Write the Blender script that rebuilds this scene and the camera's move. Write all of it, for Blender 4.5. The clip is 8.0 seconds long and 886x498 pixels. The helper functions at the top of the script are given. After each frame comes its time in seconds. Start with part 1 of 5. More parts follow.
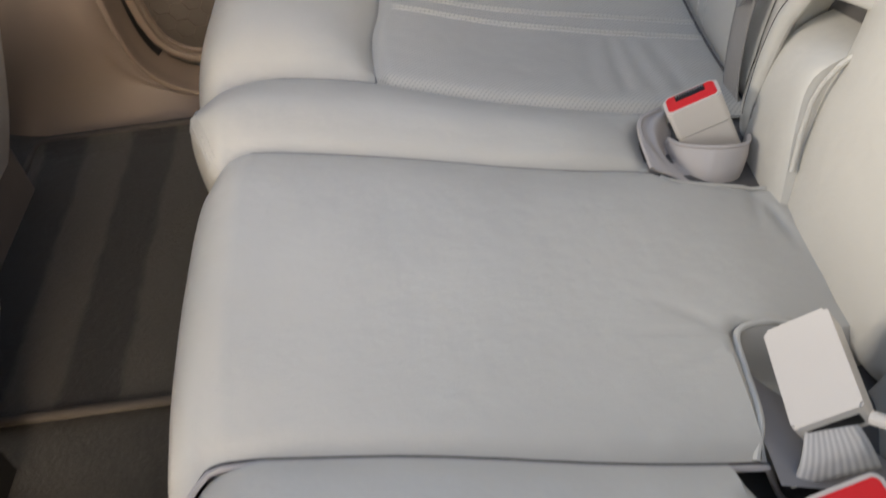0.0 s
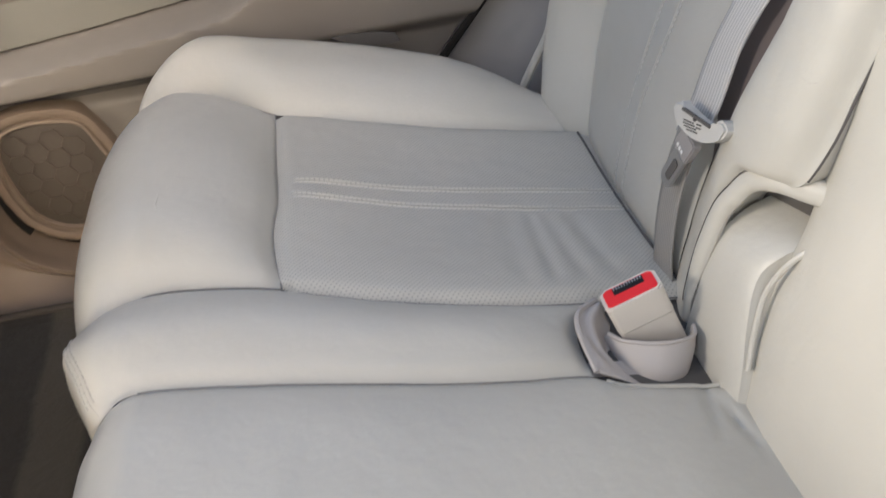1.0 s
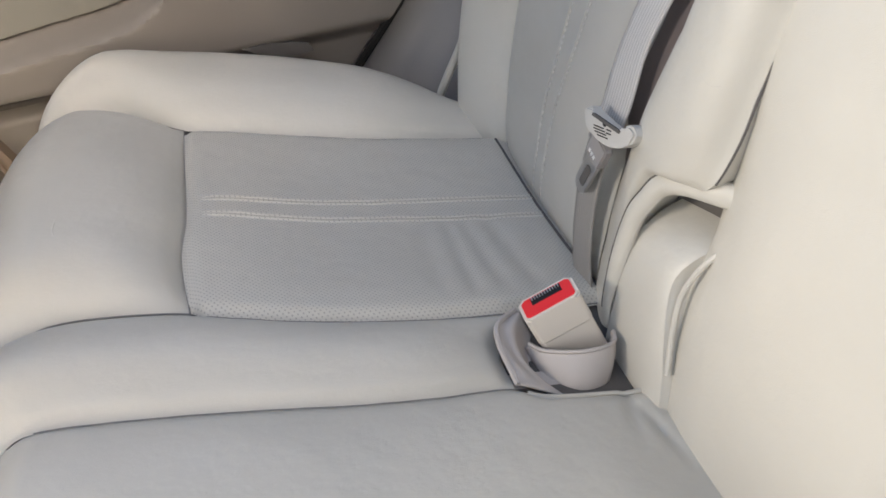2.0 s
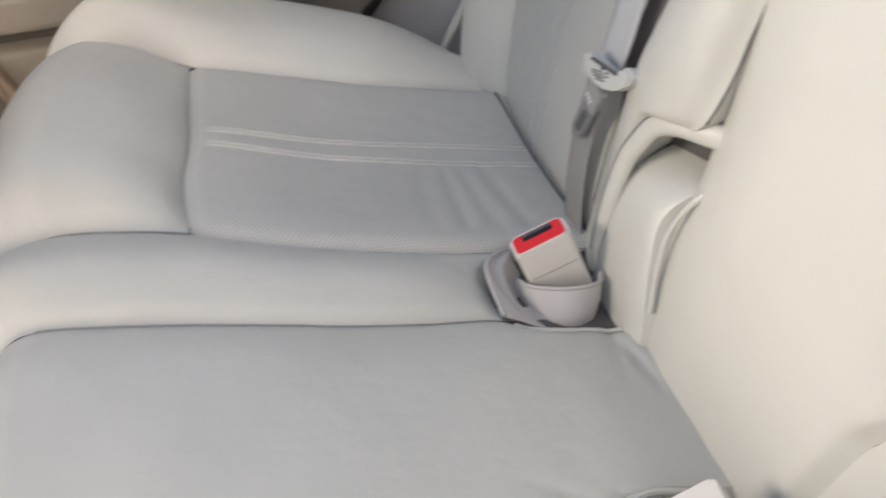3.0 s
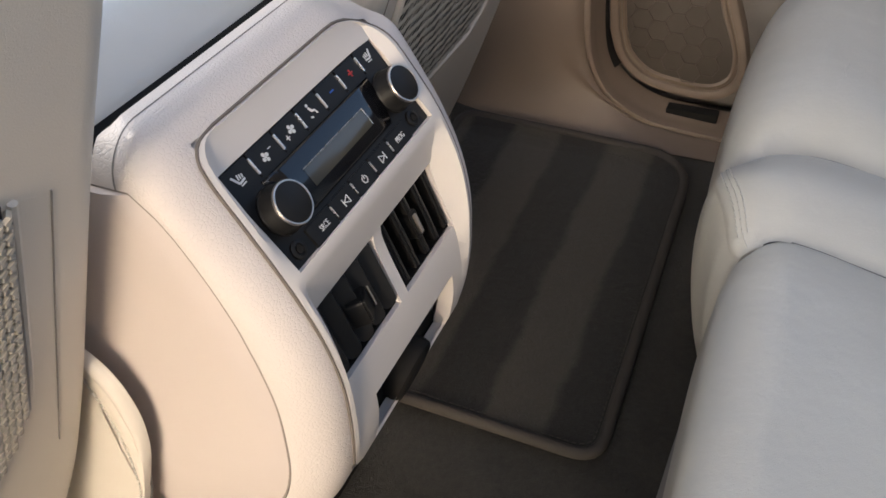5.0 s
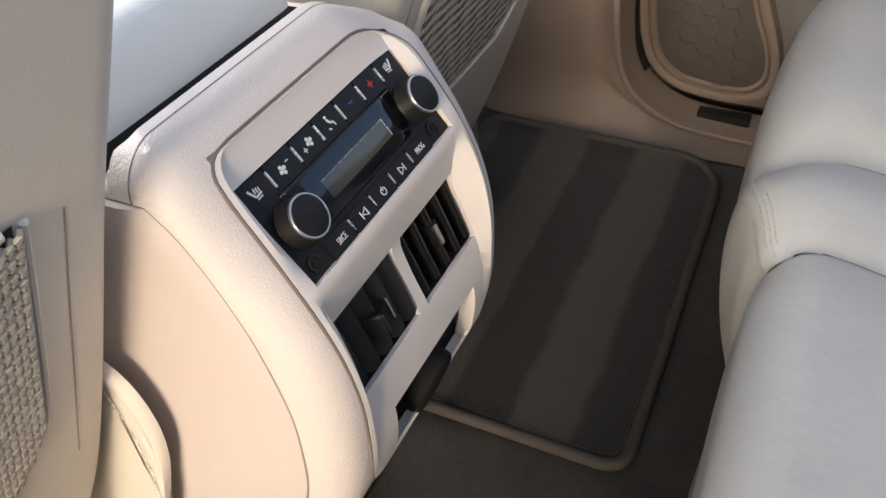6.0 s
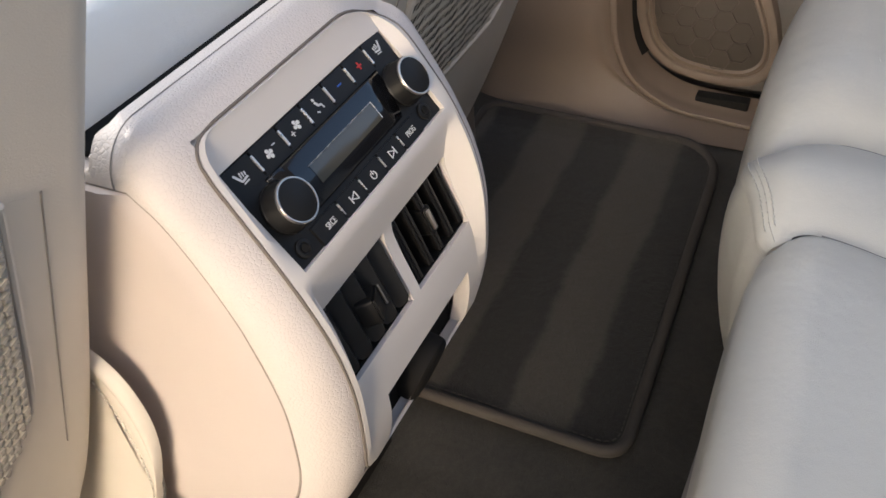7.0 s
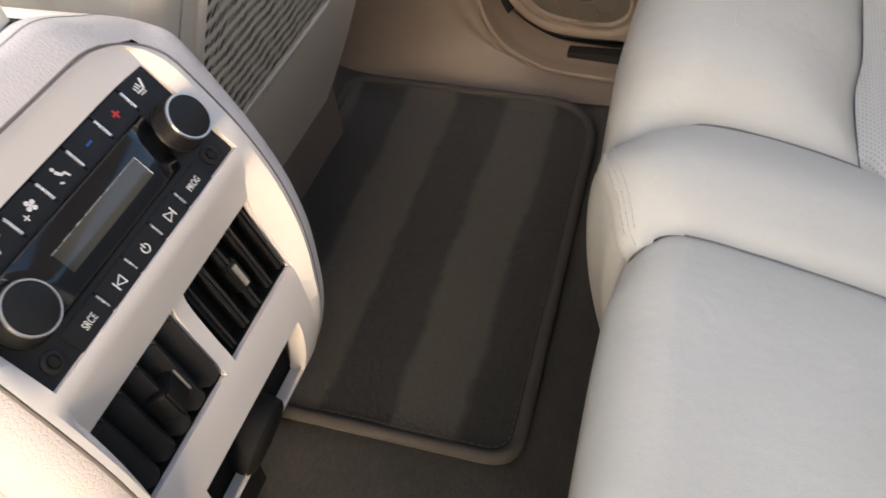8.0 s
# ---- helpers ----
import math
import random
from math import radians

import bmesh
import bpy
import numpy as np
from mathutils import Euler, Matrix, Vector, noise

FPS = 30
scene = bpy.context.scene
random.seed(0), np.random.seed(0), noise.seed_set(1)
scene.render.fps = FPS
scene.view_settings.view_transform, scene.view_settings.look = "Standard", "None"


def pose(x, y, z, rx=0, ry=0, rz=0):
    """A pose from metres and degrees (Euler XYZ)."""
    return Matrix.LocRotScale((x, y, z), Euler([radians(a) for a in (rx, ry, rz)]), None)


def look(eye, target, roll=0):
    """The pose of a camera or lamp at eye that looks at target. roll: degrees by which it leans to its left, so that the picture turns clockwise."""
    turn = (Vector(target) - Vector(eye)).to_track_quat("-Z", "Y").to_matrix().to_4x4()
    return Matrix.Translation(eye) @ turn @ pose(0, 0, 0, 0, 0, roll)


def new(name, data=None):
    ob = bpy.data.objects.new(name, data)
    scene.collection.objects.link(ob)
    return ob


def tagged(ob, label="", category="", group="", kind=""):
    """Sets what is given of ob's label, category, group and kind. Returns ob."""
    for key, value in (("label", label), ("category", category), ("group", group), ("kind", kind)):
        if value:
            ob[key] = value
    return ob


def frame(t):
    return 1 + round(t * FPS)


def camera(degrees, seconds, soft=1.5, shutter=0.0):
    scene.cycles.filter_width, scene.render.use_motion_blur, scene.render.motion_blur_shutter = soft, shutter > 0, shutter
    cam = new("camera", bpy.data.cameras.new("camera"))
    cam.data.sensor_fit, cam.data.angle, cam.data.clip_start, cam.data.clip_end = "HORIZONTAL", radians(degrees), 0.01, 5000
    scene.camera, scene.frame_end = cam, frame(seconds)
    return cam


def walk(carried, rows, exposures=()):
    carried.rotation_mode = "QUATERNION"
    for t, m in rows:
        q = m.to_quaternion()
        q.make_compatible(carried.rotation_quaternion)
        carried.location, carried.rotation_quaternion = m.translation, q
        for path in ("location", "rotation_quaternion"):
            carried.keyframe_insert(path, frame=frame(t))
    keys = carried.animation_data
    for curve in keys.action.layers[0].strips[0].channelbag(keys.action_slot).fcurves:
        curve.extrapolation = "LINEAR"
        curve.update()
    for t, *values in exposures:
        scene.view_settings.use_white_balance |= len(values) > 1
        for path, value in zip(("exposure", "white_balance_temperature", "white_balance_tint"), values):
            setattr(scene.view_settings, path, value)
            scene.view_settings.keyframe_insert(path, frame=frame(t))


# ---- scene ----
cam = camera(54.8, 8.0, soft=1.5, shutter=0.35)
PATH = [
    (0, (0.306, -0.371, 0.657), (0.212, 1.072, -0.725), -10.9),
    (0.5, (0.306, -0.317, 0.657), (0.346, 1.201, -0.645), -8.6),
    (1, (0.302, -0.26, 0.667), (0.485, 1.314, -0.553), -8.0),
    (1.5, (0.307, -0.246, 0.655), (0.59, 1.342, -0.527), -7.5),
    (1.7, (0.313, -0.246, 0.662), (0.617, 1.325, -0.538), -7.7),
    (2.8, (0.333, -0.272, 0.647), (0.711, 1.24, -0.607), -5.1),
    (3, (0.309, -0.283, 0.643), (0.644, 1.237, -0.613), -3.8),
    (3.5, (0.244, -0.308, 0.661), (0.243, 1.234, -0.612), -4.6),
    (3.7, (0.225, -0.3, 0.66), (0.071, 1.235, -0.612), -4.7),
    (4, (0.188, -0.299, 0.656), (-0.162, 1.208, -0.612), -5.2),
    (4.5, (0.142, -0.294, 0.642), (-0.454, 1.127, -0.632), -4.2),
    (5, (0.125, -0.297, 0.632), (-0.559, 1.068, -0.66), -3.9),
    (5.2, (0.129, -0.297, 0.636), (-0.577, 1.054, -0.659), -4.3),
    (6.3, (0.127, -0.285, 0.632), (-0.631, 1.045, -0.655), -5.5),
    (6.5, (0.127, -0.286, 0.632), (-0.628, 1.04, -0.66), -5.2),
    (7, (0.129, -0.282, 0.626), (-0.618, 1.037, -0.679), -6.1),
    (7.3, (0.132, -0.247, 0.625), (-0.549, 1.089, -0.698), -6.0),
    (7.5, (0.143, -0.219, 0.628), (-0.501, 1.112, -0.719), -6.6),
    (8, (0.144, -0.19, 0.617), (-0.405, 1.113, -0.798), -7.8),
]
EXPOSURES = [(t, stops - .10, kelvin, 7.5) for t, stops, kelvin in (
    (0, 2.06, 6700), (.5, 2.31, 6650), (1.0, 2.21, 6650), (1.7, 2.21, 6650), (2.8, 2.25, 6650), (3.2, 2.28, 6650), (3.5, 2.50, 6700),
    (4.0, 2.88, 6800), (4.5, 2.00, 6500), (5.2, 1.84, 6300), (6.3, 2.02, 6320), (7.0, 1.98, 6350), (7.5, 1.92, 6450), (8.0, 2.36, 6650))]
walk(cam, [(t, look(eye, target, roll)) for t, eye, target, roll in PATH], EXPOSURES)

# ---- world and light ----
world = bpy.data.worlds.new("sky")
scene.world = world
world.use_nodes = True
wn = world.node_tree
sky = wn.nodes.new("ShaderNodeTexSky")
sky.sky_type = 'NISHITA'
sky.sun_disc = False
sky.air_density, sky.dust_density, sky.ozone_density = 0.8, 2.4, 0.5
sky.sun_elevation, sky.sun_rotation = radians(23), radians(165)
wn.links.new(sky.outputs[0], wn.nodes["Background"].inputs[0])
wn.nodes["Background"].inputs[1].default_value = 0.15
sun = new("sun", bpy.data.lights.new("sun", 'SUN'))
sun.data.energy, sun.data.angle, sun.data.color = .11, radians(8), (1, .72, .66)
sun.matrix_world = look((.6, -2.3, 1.0), (0, 0, 0.0))


def window_fill_lamp(name, eye, target, wide, high, watts, color):
    """An added area lamp that stands in for daylight through a car window."""
    lamp = new(name, bpy.data.lights.new(name, 'AREA'))
    lamp.data.shape, lamp.data.size, lamp.data.size_y = 'RECTANGLE', wide, high
    lamp.data.energy, lamp.data.color = watts, color
    lamp.matrix_world = look(eye, target)


# Fill lamp for an unseen windscreen, narrowed to brighten the centre backrest.
window_fill_lamp("windscreen_fill", (-1.12, 0, .90), (.3, 0, .35), .62, .45, 9, (1, .90, .80))


# ---- materials ----
def nodes_of(name, color, rough, metal=0.0):
    m = bpy.data.materials.new(name)
    m.use_nodes = True
    nt = m.node_tree
    b = nt.nodes["Principled BSDF"]
    b.inputs["Base Color"].default_value = (*color, 1)
    b.inputs["Roughness"].default_value = rough
    b.inputs["Metallic"].default_value = metal
    return m, nt, b


def add(nt, kind, **inputs):
    n = nt.nodes.new(kind)
    for k, v in inputs.items():
        n.inputs[k.replace("_", " ")].default_value = v
    return n


def mathn(nt, op, a, b=None, c=None):
    n = nt.nodes.new("ShaderNodeMath")
    n.operation = op
    for i, v in enumerate((a, b, c)):
        if v is None:
            continue
        if isinstance(v, (int, float)):
            n.inputs[i].default_value = v
        else:
            nt.links.new(v, n.inputs[i])
    return n.outputs[0]


def mixc(nt, fac, a, b, mode='MIX'):
    n = nt.nodes.new("ShaderNodeMix")
    n.data_type, n.blend_type = 'RGBA', mode
    for sock, v in ((n.inputs[0], fac), (n.inputs[6], a), (n.inputs[7], b)):
        if isinstance(v, tuple):
            sock.default_value = (*v, 1)
        elif isinstance(v, (int, float)):
            sock.default_value = v
        else:
            nt.links.new(v, sock)
    return n.outputs[2]


def coords(nt):
    return nt.nodes.new("ShaderNodeTexCoord").outputs["Object"]


def noise_of(nt, co, scale, detail=3.0, rough=0.55):
    n = add(nt, "ShaderNodeTexNoise", Scale=scale, Detail=detail, Roughness=rough)
    nt.links.new(co, n.inputs["Vector"])
    return n.outputs["Fac"]


def bump_to(nt, b, height, strength, distance, prev=None):
    n = add(nt, "ShaderNodeBump", Strength=strength, Distance=distance)
    nt.links.new(height, n.inputs["Height"])
    if prev:
        nt.links.new(prev, n.inputs["Normal"])
    nt.links.new(n.outputs[0], b.inputs["Normal"])
    return n.outputs[0]


def leather(name, color, rough=0.42, grain=900.0, grain_h=0.25, perforated=False, wear=0.10):
    m, nt, b = nodes_of(name, color, rough)
    co = coords(nt)
    big, mid = noise_of(nt, co, 7.0, 4.0), noise_of(nt, co, 60.0, 3.0)
    col = mixc(nt, mathn(nt, 'MULTIPLY', big, 1.0), tuple(c * (1 - wear) for c in color), tuple(min(1, c * (1 + wear)) for c in color))
    vor = add(nt, "ShaderNodeTexVoronoi", Scale=grain)
    vor.feature = 'DISTANCE_TO_EDGE'
    nt.links.new(co, vor.inputs["Vector"])
    cell = mathn(nt, 'MINIMUM', vor.outputs["Distance"], 0.18)
    n0 = bump_to(nt, b, noise_of(nt, co, 24.0, 3.0), 0.08, 0.008)
    n1 = bump_to(nt, b, mid, 0.16, 0.004, n0)
    n2 = bump_to(nt, b, cell, grain_h, 0.0012, n1)
    if perforated:
        sep = nt.nodes.new("ShaderNodeSeparateXYZ")
        nt.links.new(co, sep.inputs[0])
        p = 0.0042
        u = mathn(nt, 'DIVIDE', mathn(nt, 'ADD', sep.outputs[0], sep.outputs[1]), p)
        v = mathn(nt, 'DIVIDE', mathn(nt, 'SUBTRACT', sep.outputs[0], sep.outputs[1]), p)
        du = mathn(nt, 'SUBTRACT', mathn(nt, 'FRACT', u), 0.5)
        dv = mathn(nt, 'SUBTRACT', mathn(nt, 'FRACT', v), 0.5)
        r = mathn(nt, 'SQRT', mathn(nt, 'ADD', mathn(nt, 'MULTIPLY', du, du), mathn(nt, 'MULTIPLY', dv, dv)))
        hole = mathn(nt, 'LESS_THAN', r, 0.21)
        col = mixc(nt, hole, col, tuple(c * 0.66 for c in color))
        bump_to(nt, b, mathn(nt, 'MULTIPLY', hole, -1.0), 0.5, 0.0008, n2)
    nt.links.new(col, b.inputs["Base Color"])
    nt.links.new(mathn(nt, 'MULTIPLY_ADD', mid, 0.16, rough - 0.08), b.inputs["Roughness"])
    return m


def plastic(name, color, rough=0.5, grain=1400.0, h=0.2, wear=0.06):
    m, nt, b = nodes_of(name, color, rough)
    co = coords(nt)
    big, fine = noise_of(nt, co, 9.0, 4.0), noise_of(nt, co, grain, 2.0)
    nt.links.new(mixc(nt, big, tuple(c * (1 - wear) for c in color), tuple(c * (1 + wear) for c in color)), b.inputs["Base Color"])
    nt.links.new(mathn(nt, 'MULTIPLY_ADD', noise_of(nt, co, 45.0), 0.15, rough - 0.07), b.inputs["Roughness"])
    bump_to(nt, b, fine, h, 0.0006)
    return m


def carpet(name, dark, light, stripes=False):
    m, nt, b = nodes_of(name, dark, 0.95)
    co = coords(nt)
    fibre, clump, big = noise_of(nt, co, 1500.0, 2.0), noise_of(nt, co, 160.0, 4.0, 0.7), noise_of(nt, co, 12.0, 3.0)
    fac = mathn(nt, 'MULTIPLY_ADD', fibre, 0.7, mathn(nt, 'MULTIPLY_ADD', clump, 0.7, -0.35))
    if stripes:
        sep = nt.nodes.new("ShaderNodeSeparateXYZ")
        nt.links.new(co, sep.inputs[0])
        wob = mathn(nt, 'MULTIPLY_ADD', noise_of(nt, co, 14.0, 3.0, 0.7), 0.022, -0.011)
        x = mathn(nt, 'ADD', mathn(nt, 'MULTIPLY_ADD', sep.outputs[1], 0.026, sep.outputs[0]), wob)
        # brushed nap: light lanes one brush wide with dark lanes between
        lane = mathn(nt, 'SINE', mathn(nt, 'MULTIPLY', mathn(nt, 'ADD', x, 0.0795), math.pi / 0.0625))
        lane = mathn(nt, 'MINIMUM', mathn(nt, 'MAXIMUM', mathn(nt, 'MULTIPLY_ADD', lane, 2.4, 0.5), 0.0), 1.0)
        fac = mathn(nt, 'ADD', mathn(nt, 'MULTIPLY', fac, 0.42), mathn(nt, 'MULTIPLY', lane, 0.62))
    else:
        fac = mathn(nt, 'MULTIPLY', mathn(nt, 'ADD', fac, mathn(nt, 'MULTIPLY_ADD', big, 1.1, -0.55)), 0.9)
    fac = mathn(nt, 'MINIMUM', mathn(nt, 'MAXIMUM', fac, 0.0), 1.0)
    nt.links.new(mixc(nt, fac, dark, light), b.inputs["Base Color"])
    b.inputs["Sheen Weight"].default_value = 0.12
    n1 = bump_to(nt, b, clump, 0.5, 0.003)
    bump_to(nt, b, fibre, 0.6, 0.002, n1)
    return m


def webbing(name, color):
    m, nt, b = nodes_of(name, color, 0.55)
    co = nt.nodes.new("ShaderNodeTexCoord").outputs["UV"]
    w = add(nt, "ShaderNodeTexWave", Scale=3.4, Distortion=0.4)
    w.bands_direction = 'X'
    w2 = add(nt, "ShaderNodeTexWave", Scale=60.0, Distortion=0.5)
    w2.bands_direction = 'DIAGONAL'
    for n in (w, w2):
        nt.links.new(co, n.inputs["Vector"])
    h = mathn(nt, 'ADD', w.outputs["Fac"], mathn(nt, 'MULTIPLY', w2.outputs["Fac"], 0.7))
    nt.links.new(mixc(nt, mathn(nt, 'MULTIPLY', h, 0.6), tuple(c * .60 for c in color), color), b.inputs["Base Color"])
    bump_to(nt, b, h, 0.55, 0.0012)
    return m


def plain(name, color, rough=0.5, metal=0.0, spec=0.5):
    m, nt, b = nodes_of(name, color, rough, metal)
    b.inputs["Specular IOR Level"].default_value = spec
    co = coords(nt)
    n = noise_of(nt, co, 250.0, 3.0)
    nt.links.new(mathn(nt, 'MULTIPLY_ADD', n, 0.12, max(0.02, rough - 0.06)), b.inputs["Roughness"])
    return m


GREY = leather("grey_leather", (.535, .510, .450), 0.35)
PERF = leather("perforated_leather", (.553, .525, .461), 0.42, perforated=True)
TAUPE = leather("taupe_leather", (.44, .402, .375), 0.5)
CONSOLE = leather("console_skin", (.62, .558, .515), 0.5, grain=460.0, grain_h=0.62, wear=0.04)
SIDE = plastic("console_side", (.53, .462, .425), 0.55)
BEZEL = plastic("satin_beige", (.63, .58, .535), 0.56, h=0.1)
LID = leather("lid_leather", (.84, .80, .73), 0.33)
TRIM = plastic("tan_trim", (.168, .125, .092), 0.55)
TRIM2 = plastic("door_beige", (.168, .149, .132), 0.5)
DOORLEATHER = leather("door_insert", (.145, .139, .12), 0.5)
GREYPL = plastic("grey_plastic", (.27, .255, .25), 0.55)
SEATBACK = plastic("seat_back_vinyl", (.60, .548, .48), 0.5)
SEATGREY = plastic("seat_base_vinyl", (.27, .255, .235), 0.55)
MESH = plain("pocket_net", (.50, .46, .39), 0.7)
# Near-black tone that stands for shade inside the map pockets.
NET_SHADE = plain("pocket_shade", (.035, .031, .027), 0.9)
FLOOR = carpet("floor_carpet", (.014, .0122, .009), (.062, .053, .040))
MAT = carpet("mat_pile", (.0046, .0040, .0026), (.066, .0565, .042), stripes=True)
EDGE = plastic("mat_binding", (.045, .037, .030), 0.8, grain=600.0, h=0.6)
BLACK = plain("black_plastic", (.010, .0095, .009), 0.42, 0.0, 0.24)
SLAT = plain("vent_black", (.011, .011, .0115), 0.32, 0.0, 0.45)
GLOSS = plain("black_gloss", (.006, .006, .007), 0.07)
RUBBER = plain("black_rubber", (.011, .010, .009), 0.8, 0.0, 0.2)
LCD = plain("lcd_film", (.062, .056, .042), 0.10)
CHROME = plain("chrome", (.68, .61, .54), 0.30, 1.0)
SILVER = plain("silver_paint", (.62, .61, .60), 0.28, 0.8)
STEEL = plain("steel", (.58, .57, .56), 0.32, 1.0)
WHITE = plain("white_print", (.62, .62, .61), 0.5)
REDP = plain("red_print", (.42, .022, .02), 0.5)
BLUEP = plain("blue_print", (.03, .09, .36), 0.5)
RED = plain("red_plastic", (.72, .012, .016), 0.35)
BUCKLE = plastic("beige_plastic", (.61, .56, .495), 0.42, h=0.08)
BELT = webbing("belt_webbing", (.82, .79, .75))
# Darker copy of the webbing, colouring the strap's lower run as shaded.
BELT_IN_SHADE = webbing("shaded_belt_webbing", (.50, .47, .43))
THREAD = plain("thread", (.66, .63, .58), 0.7)
THREADL = plain("pale_grey_thread", (.56, .535, .48), 0.7)
THREADG = plain("grey_thread", (.46, .455, .44), 0.7)
VSEAM = plain("vinyl_seam", (.27, .23, .20), 0.7)
JOINT = plain("frame_joint", (.15, .125, .105), 0.8)
# Mauve tone for the shaded part of the insert by the belt.
GAP_SHADE = webbing("mauve_gap_shade", (.25, .205, .195))
FINE = plain("fine_groove", (.24, .215, .19), 0.8)
GROUND = plastic("warm_bounce_ground", (.46, .38, .325), 0.9, grain=30.0, h=0.4)
CHANNEL = plastic("door_channel", (.15, .122, .10), 0.6)
COMB = plain("honeycomb_print", (.088, .069, .053), 0.7)
TONGUE = plastic("grey_grip", (.50, .485, .45), 0.45, h=0.08)
NETN = plain("knitted_net", (.37, .335, .28), 0.8)
SEAMC = plain("seam_cord", (.20, .19, .18), 0.8)
# Dark tone for seams, and for shade painted into gaps and hollows.
SEAM_AND_SHADE = plain("dark_seam_and_shade", (.09, .083, .078), 0.8)
HEAD = plastic("headliner", (.55, .52, .48), 0.9)


# ---- mesh helpers ----
def smooth01(a, b, x):
    t = min(1.0, max(0.0, (x - a) / ((b - a) or 1e-9)))
    return t * t * (3 - 2 * t)


def curve_of(pts):
    """A smooth function through (x, value) pairs, straight past the ends."""
    xs = [p[0] for p in pts]
    ys = [p[1] for p in pts]
    n = len(xs)
    m = []
    for i in range(n):
        if i == 0:
            m.append((ys[1] - ys[0]) / (xs[1] - xs[0]))
        elif i == n - 1:
            m.append((ys[-1] - ys[-2]) / (xs[-1] - xs[-2]))
        else:
            m.append((ys[i + 1] - ys[i - 1]) / (xs[i + 1] - xs[i - 1]))

    def f(x):
        if x <= xs[0]:
            return ys[0]
        if x >= xs[-1]:
            return ys[-1]
        i = max(k for k in range(n - 1) if xs[k] <= x)
        h = xs[i + 1] - xs[i]
        t = (x - xs[i]) / h
        return ((2 * t**3 - 3 * t**2 + 1) * ys[i] + (t**3 - 2 * t**2 + t) * h * m[i] + (-2 * t**3 + 3 * t**2) * ys[i + 1] + (t**3 - t**2) * h * m[i + 1])
    return f


def spline(pts, n):
    """n points along a smooth line through pts."""
    v = [Vector(p) for p in pts]
    s = [0.0]
    for a, b in zip(v, v[1:]):
        s.append(s[-1] + (b - a).length)
    fs = [curve_of([(si, p[k]) for si, p in zip(s, v)]) for k in range(len(v[0]))]
    return [Vector([f(s[-1] * i / (n - 1)) for f in fs]) for i in range(n)]


def link_mesh(name, bm, material, smooth=True):
    bmesh.ops.recalc_face_normals(bm, faces=bm.faces[:])
    me = bpy.data.meshes.new(name)
    bm.to_mesh(me)
    bm.free()
    me.materials.append(material)
    if smooth:
        for p in me.polygons:
            p.use_smooth = True
        me.set_sharp_from_angle(angle=radians(38))
    return new(name, me)


def part(name, bm, material, parent, label="", smooth=True, bevel=0.0, solid=0.0, offset=-1.0):
    ob = link_mesh(name, bm, material, smooth)
    ob.parent = parent
    if label:
        tagged(ob, label)
    if solid:
        mod = ob.modifiers.new("thick", 'SOLIDIFY')
        mod.thickness, mod.offset = solid, offset
    if bevel:
        mod = ob.modifiers.new("edge", 'BEVEL')
        mod.width, mod.segments, mod.limit_method, mod.angle_limit = bevel, 3, 'ANGLE', radians(35)
        mod.harden_normals = False
    return ob


def thing(name, label, category, at=(0, 0, 0), group="", kind=""):
    ob = new(name)
    ob.location = at
    ob.empty_display_size = 0.02
    return tagged(ob, label, category, group, kind)


def sheet(fn, nu, nv, skip=None, close_u=False):
    """A grid of fn(u, v), u and v from 0 to 1."""
    bm = bmesh.new()
    vs = [[bm.verts.new(fn(i / nu, j / nv)) for j in range(nv + 1)] for i in range(nu + (0 if close_u else 1))]
    for i in range(nu):
        for j in range(nv):
            if skip and skip((i + .5) / nu, (j + .5) / nv):
                continue
            k = (i + 1) % len(vs)
            bm.faces.new((vs[i][j], vs[k][j], vs[k][j + 1], vs[i][j + 1]))
    return bm


def into(bm, other):
    me = bpy.data.meshes.new("tmp")
    other.to_mesh(me)
    other.free()
    bm.from_mesh(me)
    bpy.data.meshes.remove(me)
    return bm


def tube(pts, r, sides=6, bm=None, flat=1.0):
    """A round cord along points, with closed ends."""
    bm = bm or bmesh.new()
    pts = [Vector(p) for p in pts]
    rings = []
    for i, p in enumerate(pts):
        d = (pts[min(i + 1, len(pts) - 1)] - pts[max(i - 1, 0)]).normalized()
        a = d.cross(Vector((0.13, 0.27, 0.95))).normalized()
        b = d.cross(a).normalized()
        rings.append([bm.verts.new(p + r * (math.cos(2 * math.pi * k / sides) * a + flat * math.sin(2 * math.pi * k / sides) * b)) for k in range(sides)])
    for p, q in zip(rings, rings[1:]):
        for k in range(sides):
            bm.faces.new((p[k], p[(k + 1) % sides], q[(k + 1) % sides], q[k]))
    bm.faces.new(rings[0])
    bm.faces.new(rings[-1])
    return bm


def stitches(pts, length=0.004, gap=0.0018, r=0.0006, bm=None):
    """Single stitches laid along a line of points."""
    bm = bm or bmesh.new()
    pts = [Vector(p) for p in pts]
    marks = [0.0]
    for a, b in zip(pts, pts[1:]):
        marks.append(marks[-1] + (b - a).length)

    def along(d):
        k = 0
        while k < len(marks) - 2 and marks[k + 1] < d:
            k += 1
        return pts[k].lerp(pts[k + 1], (d - marks[k]) / max(1e-9, marks[k + 1] - marks[k]))
    for k in range(int((marks[-1] + gap) / (length + gap))):
        d = k * (length + gap)
        tube([along(d), along(d + length * .5) + Vector((0, 0, r * .5)), along(d + length)], r, 5, bm)
    return bm


